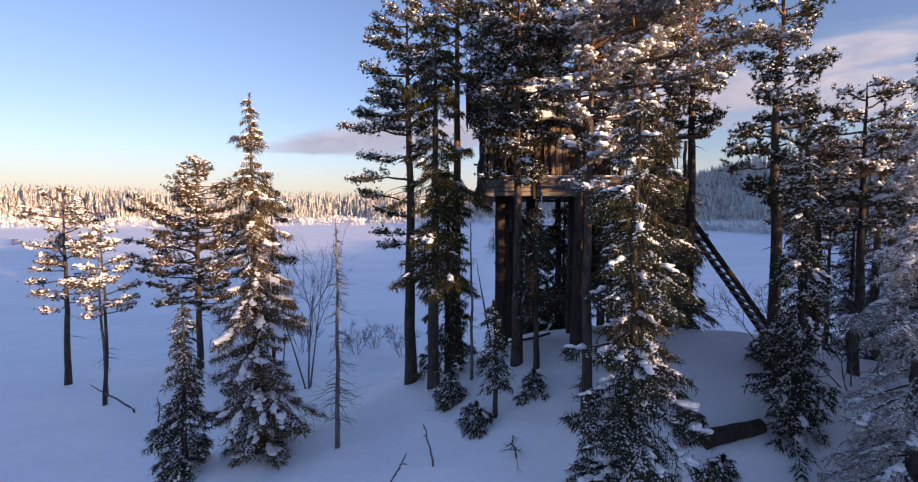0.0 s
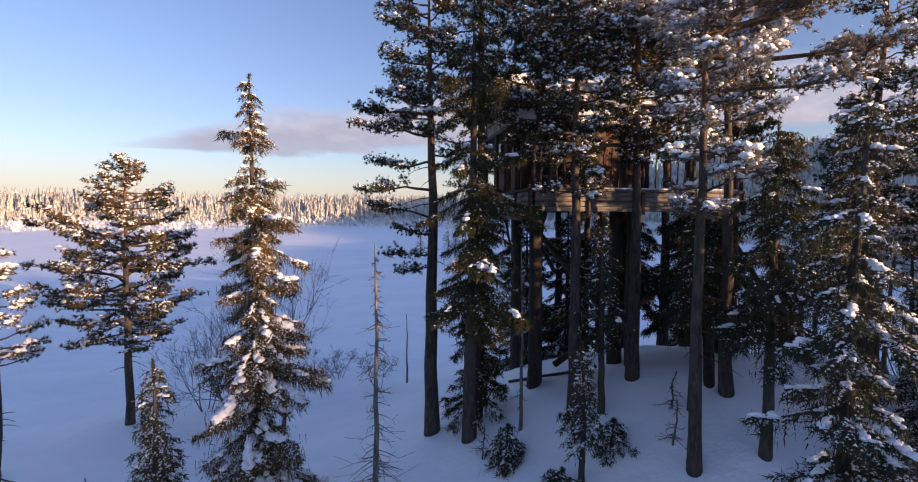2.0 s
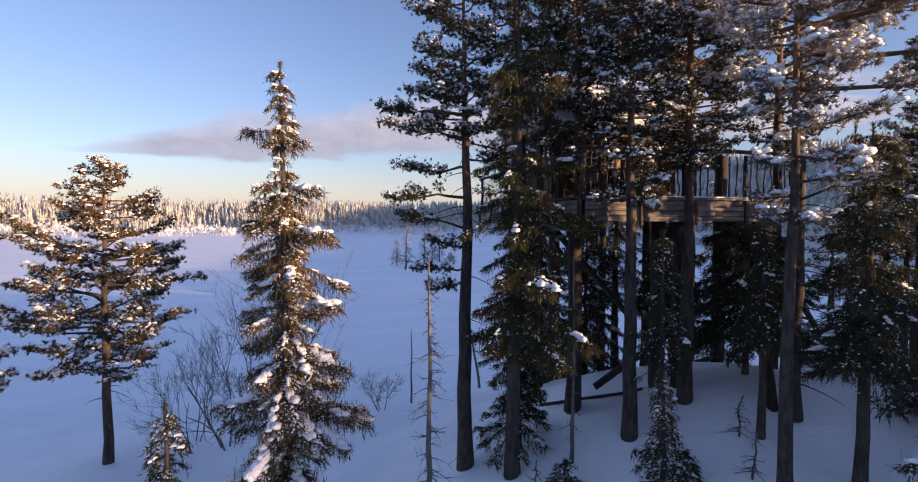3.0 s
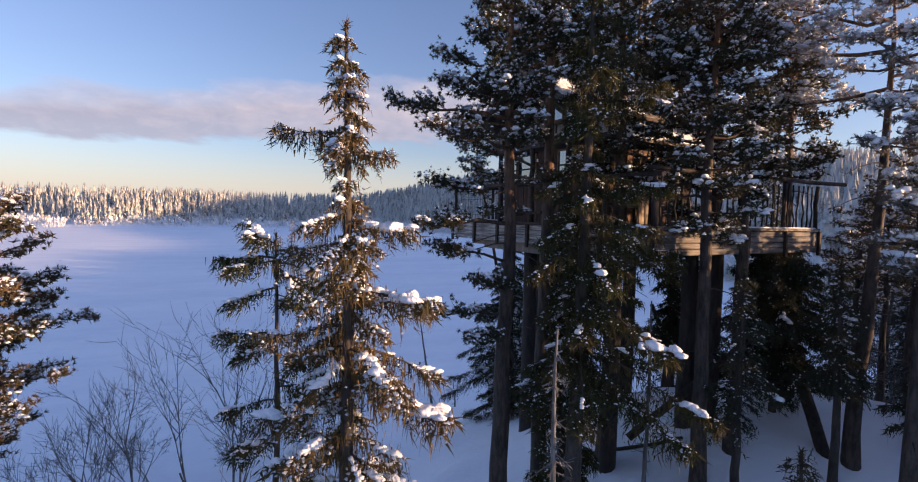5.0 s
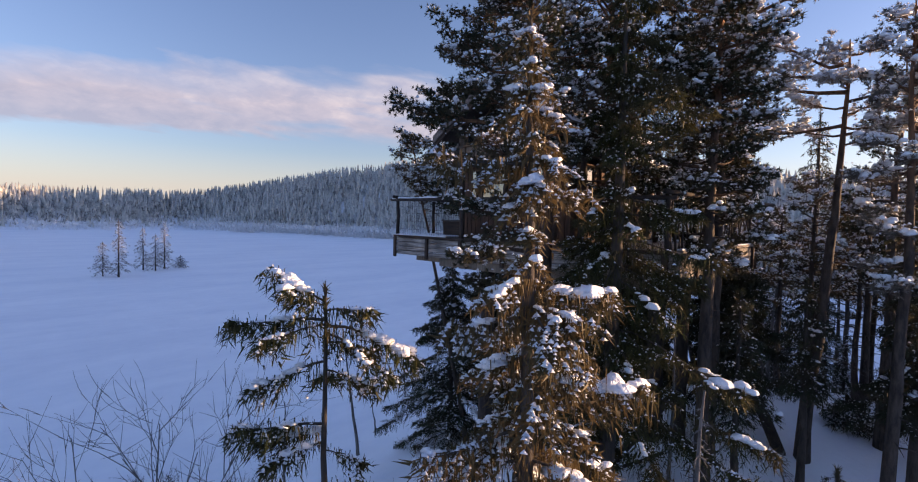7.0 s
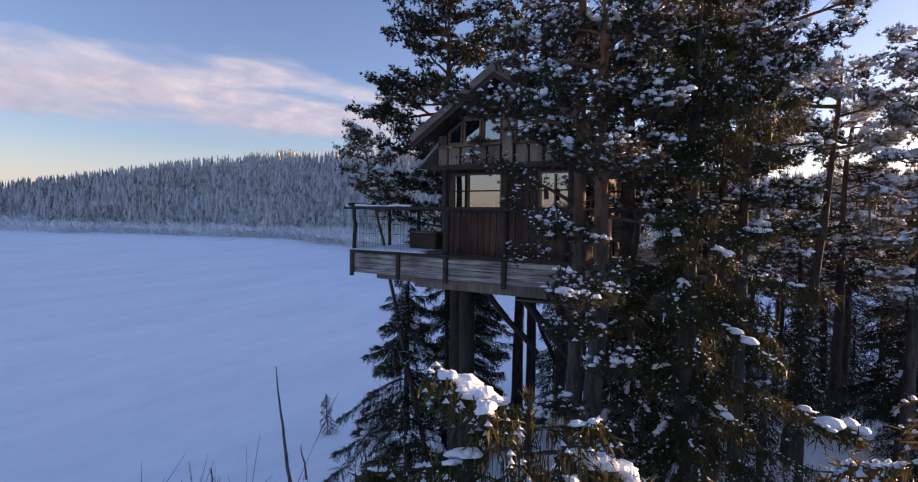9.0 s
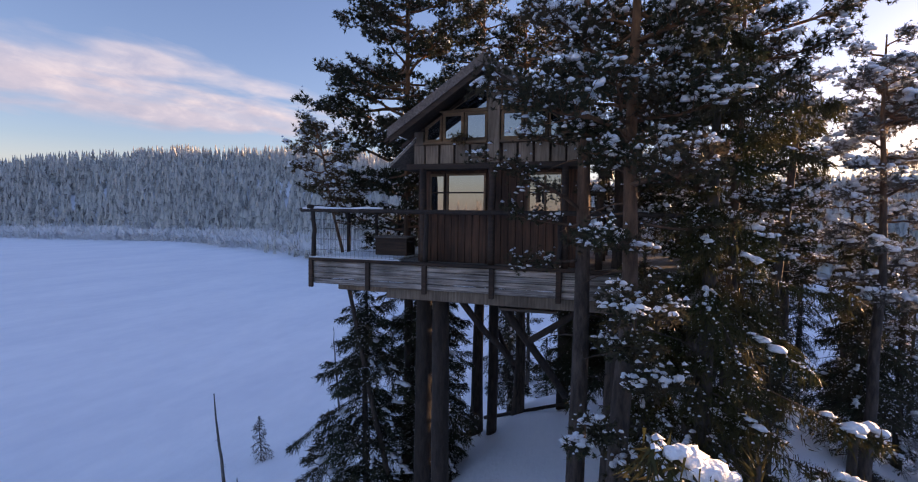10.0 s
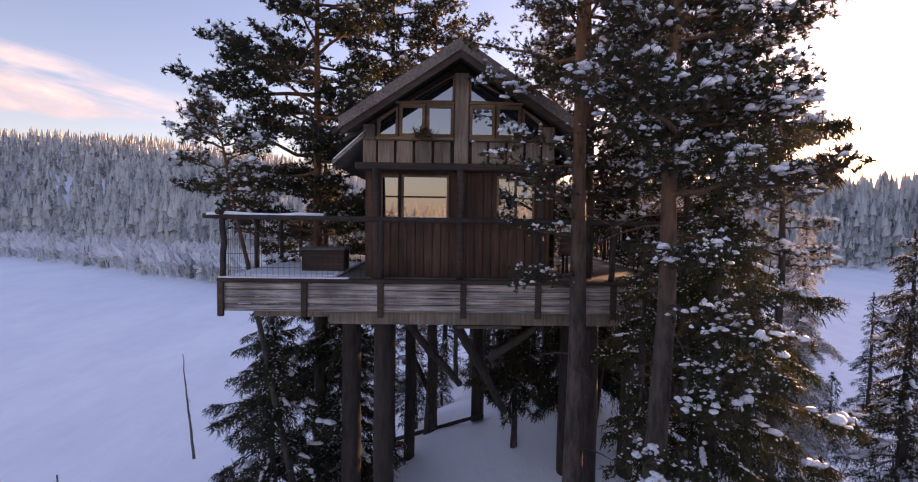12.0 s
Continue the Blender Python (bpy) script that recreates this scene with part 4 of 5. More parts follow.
# ---- bare shrubs, snags and sticks ----
def birch(name, place, height, spread, stems, seed, label):
    """A bare, many-stemmed shrub with forking twigs."""
    rng = np.random.default_rng(seed)
    root = empty(name, pose(*place), label, "shrub", "bare shrubs")
    lines, stem_at = [], []

    def grow(p, d, L, r, level):
        q = np.linspace(0, 1, 5)[:, None]
        bend = rng.normal(0, 0.3, 3) * L
        pts = p + d * L * q + bend * q**2 * 0.6 + np.array([0, 0, 0.12 * L]) * q**2
        lines.append((pts, r * (1 - 0.6 * q[:, 0])))
        if level < 4:
            for k in range(int(rng.integers(2, 4)) + (level < 3)):
                t = rng.uniform(0.4, 1.0)
                at = np.array([np.interp(t, q[:, 0], pts[:, j]) for j in range(3)])
                grow(at, unit(d + rng.normal(0, 0.5, 3) + [0, 0, 0.12]), L * rng.uniform(0.5, 0.75), max(0.0055, r * 0.5), level + 1)

    for k in range(stems):
        az = 2 * np.pi * k / stems + rng.normal(0, 0.4)
        d = unit(np.array([math.cos(az) * spread, math.sin(az) * spread, 1.0]))
        stem_at.append(len(lines))
        grow(np.array([0.1 * math.cos(az), 0.1 * math.sin(az), -0.1]), d, height * rng.uniform(0.28, 0.4), 0.01 + 0.005 * height, 0)
    full = max(pts[:, 2].max() for pts, _ in lines)
    lines = [(pts * (height / full), rad) for pts, rad in lines]
    for i in stem_at:
        v, f = tubes([lines[i]], 5)
        np_mesh("stem", v, f, DEAD_BARK, root, True)
    v, f = tubes([k for i, k in enumerate(lines) if i not in stem_at], 3)
    tagged(np_mesh("twigwork", v, f, DEAD_BARK, root), kind="stuff")
    return root


def snag(name, place, height, seed, label, lean=(0, 0), twigs=40, reach=0.5, r=0.06):
    """A thin dead tree with short bare twigs."""
    rng = np.random.default_rng(seed)
    root = empty(name, pose(*place), label, "dead tree", "dead trees")
    line, rad = trunk_line(height, r, lean, 0.8, rng)
    v, f = tubes([(line, rad)], 8)
    np_mesh("trunk", v, f, DEAD_BARK, root, True)
    if twigs:
        lines = []
        for k in range(twigs):
            z, az = height * rng.uniform(0.12, 0.97), rng.uniform(0, 6.28)
            L = reach * rng.uniform(0.3, 1) * (1.1 - z / height)
            d = np.array([math.cos(az), math.sin(az), rng.uniform(-0.5, 0.1)])
            q = np.linspace(0, 1, 4)[:, None]
            pts = along(line, np.array([z]))[0] + d * L * q + np.array([0, 0, -0.2]) * L * q**2
            lines.append((pts, 0.010 * (1 - q[:, 0]) + 0.003))
            for j in range(3):
                b = pts[rng.integers(1, 4)]
                e = b + (d + rng.normal(0, 0.6, 3)) * L * 0.4
                lines.append((np.stack([b, (b + e) / 2, e]), np.array([0.005, 0.004, 0.003])))
        v, f = tubes(lines, 4)
        tagged(np_mesh("branchwork", v, f, DEAD_BARK, root), kind="stuff")
    return root


for i, (x, y, h, sp, st) in enumerate([(-7.0, -6.8, 2.2, 0.35, 4), (-3.1, -9.7, 5.4, 0.4, 3), (-3.8, -11.0, 3.2, 0.5, 4), (-0.4, -7.4, 7.4, 0.26, 3), (-7.6, -10.0, 2.4, 0.6, 5), (-5.5, -4.0, 2.0, 0.4, 4), (-8.3, -6.0, 1.6, 0.5, 4), (5.8, 8.4, 2.2, 0.7, 4), (12.5, 5.2, 1.6, 0.7, 4), (14.5, 6.0, 1.8, 0.8, 5), (8.6, 8.8, 2.4, 0.7, 5), (4.6, 12.8, 3.2, 0.5, 5)]):
    birch("birch_shrub", on(x, y), h, sp, st, 60 + i, "bare grey birch shrub growing from the snow")
snag("dead_tree", on(7.07, -4.17), to_top(7.07, -4.17, 8.15), 81, "thin dying spruce with short grey twigs", (0.0, 0.0), 130, 0.8, 0.06)
snag("dead_tree", on(0.1, -15.9), to_top(0.1, -15.9, 6.8), 82, "thin bare trunk beside a small pine", (0.2, 0.1), 14, 0.4, 0.06)
snag("dead_tree", on(-6.7, 0.9), to_top(-6.7, 0.9, 5.7), 83, "thin grey snag standing in the lake snow", (0.2, -0.9), 14, 0.2, 0.055)
snag("dead_tree", on(-10.0, 11.6), 4.4, 84, "thin grey snag standing in the lake snow", (-0.6, 0.4), 5, 0.2, 0.05)
snag("dead_tree", on(-7.9, 2.6), 1.2, 85, "short grey stick standing in the snow", (-0.3, 0.1), 2, 0.15, 0.03)
snag("dead_tree", on(-5.8, -2.6), 3.4, 86, "thin grey stick standing in the snow", (0.05, 0.0), 4, 0.2, 0.035)
snag("dead_tree", on(5.4, -0.4), to_top(5.4, -0.4, 8.0), 87, "thin bare sapling among the trees", (0.1, 0.0), 24, 0.4, 0.04)
snag("dead_tree", on(4.6, 12.0), 6.5, 88, "thin bare trunk behind the treehouse", (0.2, 0.1), 26, 0.6, 0.06)
snag("dead_tree", on(2.6, 10.8), 6.0, 89, "thin bare trunk behind the treehouse", (-0.1, 0.1), 26, 0.6, 0.06)
snag("fallen_branch", on(1.6, -13.6), 1.6, 90, "broken grey branch sticking out of the snow", (1.4, -0.6), 3, 0.3, 0.03)
snag("fallen_branch", on(9.3, -2.4), 1.1, 91, "dry twig sticking out of the snow", (0.2, 0.4), 8, 0.3, 0.015)
snag("fallen_branch", on(9.0, -1.3), 0.9, 92, "dry twig sticking out of the snow", (-0.2, -0.3), 4, 0.2, 0.015)
snag("fallen_branch", on(2.4, -12.2), 1.0, 93, "dry twig tuft sticking out of the snow", (0.1, 0.1), 22, 0.5, 0.015)
for i, (x, y, h) in enumerate([(8.8, 9.2, 0.7), (10.4, 7.6, 0.8), (10.8, 7.8, 0.6), (6.8, 3.0, 0.9), (7.8, 2.4, 1.0), (12.2, 4.4, 0.6), (9.4, 0.6, 0.5), (5.8, -1.5, 0.9)]):
    snag("dry_twigs", on(x, y), h, 140 + i, "tuft of dry twigs poking out of the snow", (0.1 * math.sin(i), 0.1), 20, 0.45, 0.012)
spruce("spruce_sapling", on(-10.5, 6.35), 1.75, 0.34, 94, "tiny frosted spruce standing in the lake snow", 0.12, FROSTED, 0.6, 0.6, gap=1.6, trunk_r=0.02)
for i, (x, y, h, r) in enumerate([(8.0, -0.3, 0.6, 0.55), (6.3, -1.0, 0.9, 0.5), (7.2, 1.2, 0.6, 0.6), (10.8, 4.6, 0.5, 0.6), (9.6, 4.4, 0.5, 0.5), (7.4, 7.6, 0.9, 0.8)]):
    spruce("juniper_bush", on(x, y), h, r, 100 + i, "low dark evergreen bush powdered with snow", 0.02, SPRUCE, 0.8, 1.8, 0.35, group="low bushes")
for i, (x, y, t) in enumerate([(-78.0, 6.7, 8.6), (-86.4, 11.8, 7.4), (-86.5, 15.0, 8.2), (-83.6, 12.9, 6.2), (-80.5, 5.2, 5.2), (-87.0, 17.8, 2.2)]):
    spruce("lake_spruce", on(x, y), t, 1.9, 120 + i, "small frosted conifer on an islet in the lake", 0.15, LICHEN if i == 0 else FROSTED, 0.8, 0.45, 0.6, group="trees out on the lake", gap=1.3)


# ---- the treehouse ----
HX0, HX1, HY0, HY1, FLOOR, BAND, RIDGE_X, RIDGE_Z, SLOPE = -0.9, 2.66, 0.15, 4.45, 9.40, 11.45, 0.88, 13.62, 33.6
TAN = math.tan(radians(SLOPE))


def roof_under(x):
    return RIDGE_Z - 0.2 - abs(x - RIDGE_X) * TAN


def prism(bm, outline, y0, y1):
    """A solid between y0 and y1 with the outline (x, z)."""
    a = [bm.verts.new((x, y0, z)) for x, z in outline]
    b = [bm.verts.new((x, y1, z)) for x, z in outline]
    bm.faces.new(a)
    bm.faces.new(b[::-1])
    for i in range(len(a)):
        j = (i + 1) % len(a)
        bm.faces.new((a[j], a[i], b[i], b[j]))
    bmesh.ops.recalc_face_normals(bm, faces=bm.faces)


def prism_part(name, mat, parent, outline, y0, y1, label=""):
    bm = bmesh.new()
    prism(bm, outline, y0, y1)
    return part(name, bm, mat, parent, label)


def log_part(name, mat, parent, a, b, r0, r1, label="", sides=10):
    t = np.linspace(0, 1, 6)[:, None]
    rng = np.random.default_rng(int(abs(a[0] * 31 + a[1] * 17 + a[2] * 7) * 10))
    pts = np.array(a) * (1 - t) + np.array(b) * t + rng.normal(0, 0.012, (6, 3))
    v, f = tubes([(pts, r0 + (r1 - r0) * t[:, 0])], sides)
    n = len(v)
    v = np.concatenate([v, pts[[0, -1]]])
    caps = [[(i + 1) % sides, i, n, n] for i in range(sides)] + [[n - sides + i, n - sides + (i + 1) % sides, n + 1, n + 1] for i in range(sides)]
    tri = np.array([c[:3] for c in caps])
    return np_mesh(name, v, np.concatenate([quads_to_tris(f), tri]), mat, parent, True, label)


def window(parent, outline, y, frame_w=0.05):
    """A window in a wall facing -y: a wooden frame round a pane, both of the given outline (x, z)."""
    cx, cz = sum(p[0] for p in outline) / len(outline), sum(p[1] for p in outline) / len(outline)
    w = empty("window", pose(0, 0, 0), "wood-framed window reflecting the blue sky", "window")
    w.parent = parent
    del w["category"]
    inner = []
    for x, z in outline:
        d = Vector((x - cx, z - cz))
        k = max(0.3, 1 - frame_w * 1.45 / max(d.length, 0.05))
        inner.append((cx + d.x * k, cz + d.y * k))
    bm = bmesh.new()
    n = len(outline)
    for i in range(n):
        j = (i + 1) % n
        quad = [outline[i], outline[j], inner[j], inner[i]]
        a = [bm.verts.new((x, y - 0.03, z)) for x, z in quad]
        b = [bm.verts.new((x, y + 0.04, z)) for x, z in quad]
        bm.faces.new(a), bm.faces.new(b[::-1])
        for p in range(4):
            q = (p + 1) % 4
            bm.faces.new((a[q], a[p], b[p], b[q]))
    bmesh.ops.recalc_face_normals(bm, faces=bm.faces)
    part("frame", bm, FRAME_WOOD, w)
    prism_part("pane", GLASS, w, inner, y, y + 0.02)
    return w


house = empty("treehouse", pose(0, 0, 0), "weathered wooden treehouse on log stilts with a gabled roof", "treehouse")
box_part("wall_core", DARK_WOOD, house, HX0 + 0.05, HX1 - 0.05, 0.45, HY1 - 0.05, FLOOR, BAND)
rng_h = random.Random(3)


def plank_row(name, mat, parent, a0, a1, width, z0, z1, axis, at, thick, gap=0.012):
    """Upright planks side by side along x or y."""
    n = max(1, round((a1 - a0) / width))
    w = (a1 - a0) / n
    for i in range(n):
        lo, hi, t = a0 + i * w + gap / 2, a0 + (i + 1) * w - gap / 2, thick * rng_h.uniform(0.7, 1.2)
        top = z1 + rng_h.uniform(-0.01, 0.01)
        if axis == "x":
            box_part(name, mat, parent, lo, hi, at - t, at, z0, top, 0.005)
        else:
            box_part(name, mat, parent, at, at + t, lo, hi, z0, top, 0.005)


plank_row("plank", RED_WOOD, house, HX0, HX1, 0.16, FLOOR, BAND - 0.02, "x", 0.45, 0.035)
plank_row("plank", RED_WOOD, house, 0.45, HY1, 0.2, FLOOR, BAND - 0.02, "y", HX1 - 0.05, 0.035)
plank_row("plank", RED_WOOD, house, 0.45, HY1, 0.2, FLOOR, BAND - 0.02, "y", HX0 + 0.015, 0.035)
# floor beam between the storeys, and the gabled upper storey
box_part("beam", DARK_WOOD, house, HX0 - 0.12, HX1 + 0.12, 0.02, 0.5, BAND - 0.02, BAND + 0.1, 0.01, "dark beam between the storeys")
gable = [(HX0 + 0.04, BAND + 0.1), (HX1 - 0.04, BAND + 0.1), (HX1 - 0.04, roof_under(HX1 - 0.04)), (RIDGE_X, roof_under(RIDGE_X)), (HX0 + 0.04, roof_under(HX0 + 0.04))]
prism_part("upper_storey", DARK_WOOD, house, gable, 0.24, HY1)
for x0, x1 in ((HX0, -0.66), (-0.62, -0.33), (-0.28, 0.02), (0.07, 0.37), (0.42, 0.72), (1.12, 1.40), (1.45, 1.74), (1.79, 2.08), (2.13, 2.40), (2.44, HX1)):
    box_part("facade_board", FACADE_WOOD, house, x0, x1, 0.17, 0.235, BAND + 0.102, 11.97, 0.006)
box_part("king_post", FACADE_WOOD, house, 0.79, 1.05, 0.13, 0.235, BAND + 0.102, 13.22, 0.01, "pale upright post in the gable")
box_part("corner_board", FACADE_WOOD, house, HX0, -0.68, 0.16, 0.235, 11.975, roof_under(-0.68) - 0.12, 0.006)
box_part("corner_board", FACADE_WOOD, house, 2.44, HX1, 0.16, 0.235, 11.975, roof_under(2.44) - 0.12, 0.006)
box_part("sill", FRAME_WOOD, house, -0.66, 0.78, 0.08, 0.235, 11.975, 12.03, 0.006)
box_part("sill", FRAME_WOOD, house, 1.06, 2.42, 0.08, 0.235, 11.975, 12.03, 0.006)
box_part("transom", FRAME_WOOD, house, -0.3, 0.78, 0.14, 0.235, 12.655, 12.695, 0.004)
box_part("transom", FRAME_WOOD, house, 1.06, 2.06, 0.14, 0.235, 12.655, 12.695, 0.004)
window(house, [(-0.64, 12.035), (-0.26, 12.035), (-0.26, 12.6), (-0.64, 12.36)], 0.2)
window(house, [(-0.23, 12.035), (0.24, 12.035), (0.24, 12.65), (-0.23, 12.65)], 0.2, 0.06)
window(house, [(0.27, 12.035), (0.77, 12.035), (0.77, 12.65), (0.27, 12.65)], 0.2, 0.06)
window(house, [(1.07, 12.035), (1.54, 12.035), (1.54, 12.65), (1.07, 12.65)], 0.2, 0.06)
window(house, [(1.57, 12.035), (2.03, 12.035), (2.03, 12.65), (1.57, 12.65)], 0.2, 0.06)
window(house, [(2.06, 12.035), (2.42, 12.035), (2.42, 12.36), (2.06, 12.6)], 0.2)
window(house, [(-0.05, 12.7), (0.78, 12.7), (0.78, 13.2)], 0.2, 0.03)
window(house, [(1.06, 12.7), (1.9, 12.7), (1.06, 13.2)], 0.2, 0.03)
# lower windows
window(house, [(-0.58, 10.5), (-0.25, 10.5), (-0.25, 11.36), (-0.58, 11.36)], 0.39, 0.04)
window(house, [(-0.2, 10.5), (0.7, 10.5), (0.7, 11.36), (-0.2, 11.36)], 0.39, 0.04)
window(house, [(1.62, 10.5), (2.34, 10.5), (2.34, 11.36), (1.62, 11.36)], 0.39, 0.04)
for x in (1.98,):
    box_part("mullion", FRAME_WOOD, house, x - 0.02, x + 0.02, 0.35, 0.385, 10.56, 11.3, 0.004)
for x0, x1 in ((-0.58, 0.7), (1.62, 2.34)):
    box_part("glazing_bar", DARK_WOOD, house, x0 + 0.05, x1 - 0.05, 0.345, 0.384, 10.93, 10.96, 0.003)
# side window and door on the sunny side
side = empty("window", pose(2.70, 0, 0, 0, 0, 90), "wood-framed window reflecting the blue sky", "")
side.parent = house
prism_part("pane", GLASS, side, [(0.62, 10.45), (1.28, 10.45), (1.28, 11.3), (0.62, 11.3)], -0.02, 0.0)
for x0, x1, z0, z1 in ((0.56, 0.62, 10.39, 11.36), (1.28, 1.34, 10.39, 11.36), (0.62, 1.28, 11.3, 11.36), (0.62, 1.28, 10.39, 10.45), (0.93, 0.96, 10.45, 11.3), (0.62, 0.93, 10.86, 10.89), (0.96, 1.28, 10.86, 10.89)):
    box_part("frame", FRAME_WOOD, side, x0, x1, -0.05, 0.01, z0, z1, 0.004)
door = empty("door", pose(2.70, 0, 0, 0, 0, 90), "closed plank door in the side wall", "")
door.parent = house
for i in range(6):
    box_part("door_board", FACADE_WOOD, door, 2.2 + 0.14 * i, 2.33 + 0.14 * i, -0.05, 0.0, FLOOR + 0.02, 11.3, 0.005)
box_part("door_handle", DARK_WOOD, door, 2.28, 2.31, -0.1, -0.05, 10.35, 10.55, 0.005)
# posts that carry the upper storey
for x, y in ((-0.62, 0.06), (0.92, 0.06), (2.42, 0.06), (3.1, 0.15), (3.1, 2.3), (3.1, 4.4)):
    log_part("post", DARK_WOOD, house, (x, y, FLOOR), (x, y, BAND + (0.0 if x < 3 else 0.12)), 0.075, 0.07)
# roof: two slopes with barge boards at the front, and thin snow on top
for sgn in (-1, 1):
    def edge(d, dz):
        return (RIDGE_X + sgn * d, RIDGE_Z + dz - d * TAN)
    prism_part("roof_slope", DARK_WOOD, house, [edge(0, -0.05), edge(2.0, -0.05), edge(2.0, -0.15), edge(0, -0.15)], -0.5, 4.9)
    prism_part("barge_board", BARGE_WOOD, house, [edge(0, -0.02), edge(2.06, -0.02), edge(2.06, -0.22), edge(0, -0.22)], -0.6, -0.54, "weathered brown barge board")
    prism_part("barge_board", DARK_WOOD, house, [edge(0, -0.22), edge(2.02, -0.22), edge(2.02, -0.34), edge(0, -0.34)], -0.56, -0.5)
    for k in range(9):          # shingle boards laid over each other down the slope
        d0 = 0.02 + 0.218 * k
        prism_part("roof_board", GREY_WOOD, house, [edge(d0, -0.02), edge(d0 + 0.24, -0.035), edge(d0 + 0.24, -0.062), edge(d0, -0.062)], -0.5, 4.88)
        for j in range(3):      # old snow left in patches
            y0 = -0.45 + 1.75 * j + rng_h.uniform(0, 0.7)
            h0 = rng_h.uniform(0.012, 0.03)
            prism_part("snow_patch", CLUMP, house, [edge(d0 + 0.03, -0.018), edge(d0 + 0.19, -0.03), edge(d0 + 0.16, h0 - 0.025), edge(d0 + 0.05, h0 - 0.018)], y0, y0 + rng_h.uniform(0.5, 1.5), "thin old snow on the roof")
    for k in range(7):
        y = -0.45 + k * 0.85
        prism_part("rafter", DARK_WOOD, house, [edge(0.02, -0.12), edge(2.2, -0.12), edge(2.2, -0.2), edge(0.02, -0.2)], y, y + 0.07)
    # skirt roof along the side
    x0, x1 = (HX1 - 0.05, 3.25) if sgn > 0 else (HX0 + 0.05, -1.45)
    prism_part("skirt_roof", GREY_WOOD, house, [(x0, 12.12), (x1, 11.58), (x1, 11.5), (x0, 12.04)], 0.1, 4.75, "lean-to roof along the side")
    prism_part("snow_load", CLUMP, house, [(x0, 12.125), (x1, 11.585), (x1, 11.62), (x0, 12.17)], 0.16, 4.7, "thin old snow on the roof")

# ---- the deck ----
deck = empty("deck", pose(0, 0, 0), "weathered wooden deck round the treehouse with pole railing", "deck")
DX0, DX1, DY1 = -3.4, 5.1, 6.2
for i in range(42):
    y = 0.06 + i * 0.146
    box_part("deck_board", GREY_WOOD, deck, DX0 + 0.05, DX1 - 0.05, y, y + 0.136, FLOOR - 0.045, FLOOR - 0.004, 0.004)
box_part("snow_load", CLUMP, deck, DX0 + 0.06, HX0 - 0.5, 0.2, 5.5, FLOOR - 0.003, FLOOR + 0.05, 0.02, "trodden snow lying on the deck")
box_part("cap_board", DARK_WOOD, deck, DX0 - 0.06, DX1 + 0.06, -0.13, 0.055, FLOOR - 0.05, FLOOR + 0.012, 0.008)
box_part("cap_board", GREY_WOOD, deck, DX1 - 0.03, DX1 + 0.1, 0.06, DY1, FLOOR - 0.05, FLOOR + 0.012, 0.008)
box_part("snow_load", CLUMP, deck, DX0 - 0.05, HX0 - 0.2, -0.11, 0.04, FLOOR + 0.012, FLOOR + 0.04, 0.012)
box_part("snow_load", CLUMP, deck, DX1 - 0.02, DX1 + 0.09, 0.6, DY1 - 0.2, FLOOR + 0.012, FLOOR + 0.045, 0.012)
BAYS = [-3.4, -1.9, -0.52, 0.99, 2.36, 3.75, 5.1]
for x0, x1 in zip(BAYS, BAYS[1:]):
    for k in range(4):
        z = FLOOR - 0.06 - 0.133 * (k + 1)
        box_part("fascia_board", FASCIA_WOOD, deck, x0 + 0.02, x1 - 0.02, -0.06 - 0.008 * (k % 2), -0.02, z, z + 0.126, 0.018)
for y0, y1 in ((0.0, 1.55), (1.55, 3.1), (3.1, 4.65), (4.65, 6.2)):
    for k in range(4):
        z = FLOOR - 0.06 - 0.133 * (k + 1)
        box_part("fascia_board", SHADED_SIDE_FASCIA, deck, DX1 + 0.02, DX1 + 0.06 + 0.008 * (k % 2), y0 + 0.02, y1 - 0.02, z, z + 0.126, 0.018)
        box_part("fascia_board", SHADED_SIDE_FASCIA, deck, DX0 - 0.06, DX0 - 0.02, y0 + 0.02, y1 - 0.02, z, z + 0.126, 0.018)
    box_part("fascia_post", DARK_WOOD, deck, DX1 + 0.06, DX1 + 0.13, y1 - 0.07, y1 + 0.03, 8.72, FLOOR - 0.052, 0.01)
for x in BAYS:
    box_part("fascia_post", DARK_WOOD, deck, x - 0.055, x + 0.055, -0.14, -0.07, 8.72, FLOOR - 0.052, 0.012)
box_part("beam", FACADE_WOOD, deck, -1.5, 5.0, 0.05, 0.22, 8.56, 8.8, 0.012, "pale carrying beam under the deck edge")
box_part("beam", FACADE_WOOD, deck, -3.05, -1.6, 0.5, 0.62, 8.6, 8.8, 0.012, "pale carrying beam under the deck edge")
for i in range(9):
    y = 0.3 + 0.68 * i
    box_part("joist", DARK_WOOD, deck, DX0 + 0.02, DX1 - 0.02, y, y + 0.06, 9.16, 9.352, 0.006)
for y in (1.2, 3.2, 5.4):
    log_part("cross_log", LOG_WOOD, deck, (DX0 + 0.2, y, 9.0), (DX1 - 0.1, y, 9.02), 0.13, 0.12)
for x, h in ((DX0, 10.5), (-0.52, 10.5), (2.36, 10.5), (3.75, 10.5), (DX1, 10.5)):
    log_part("rail_post", LOG_WOOD, deck, (x, 0.0, FLOOR), (x, 0.0, h), 0.055, 0.05)
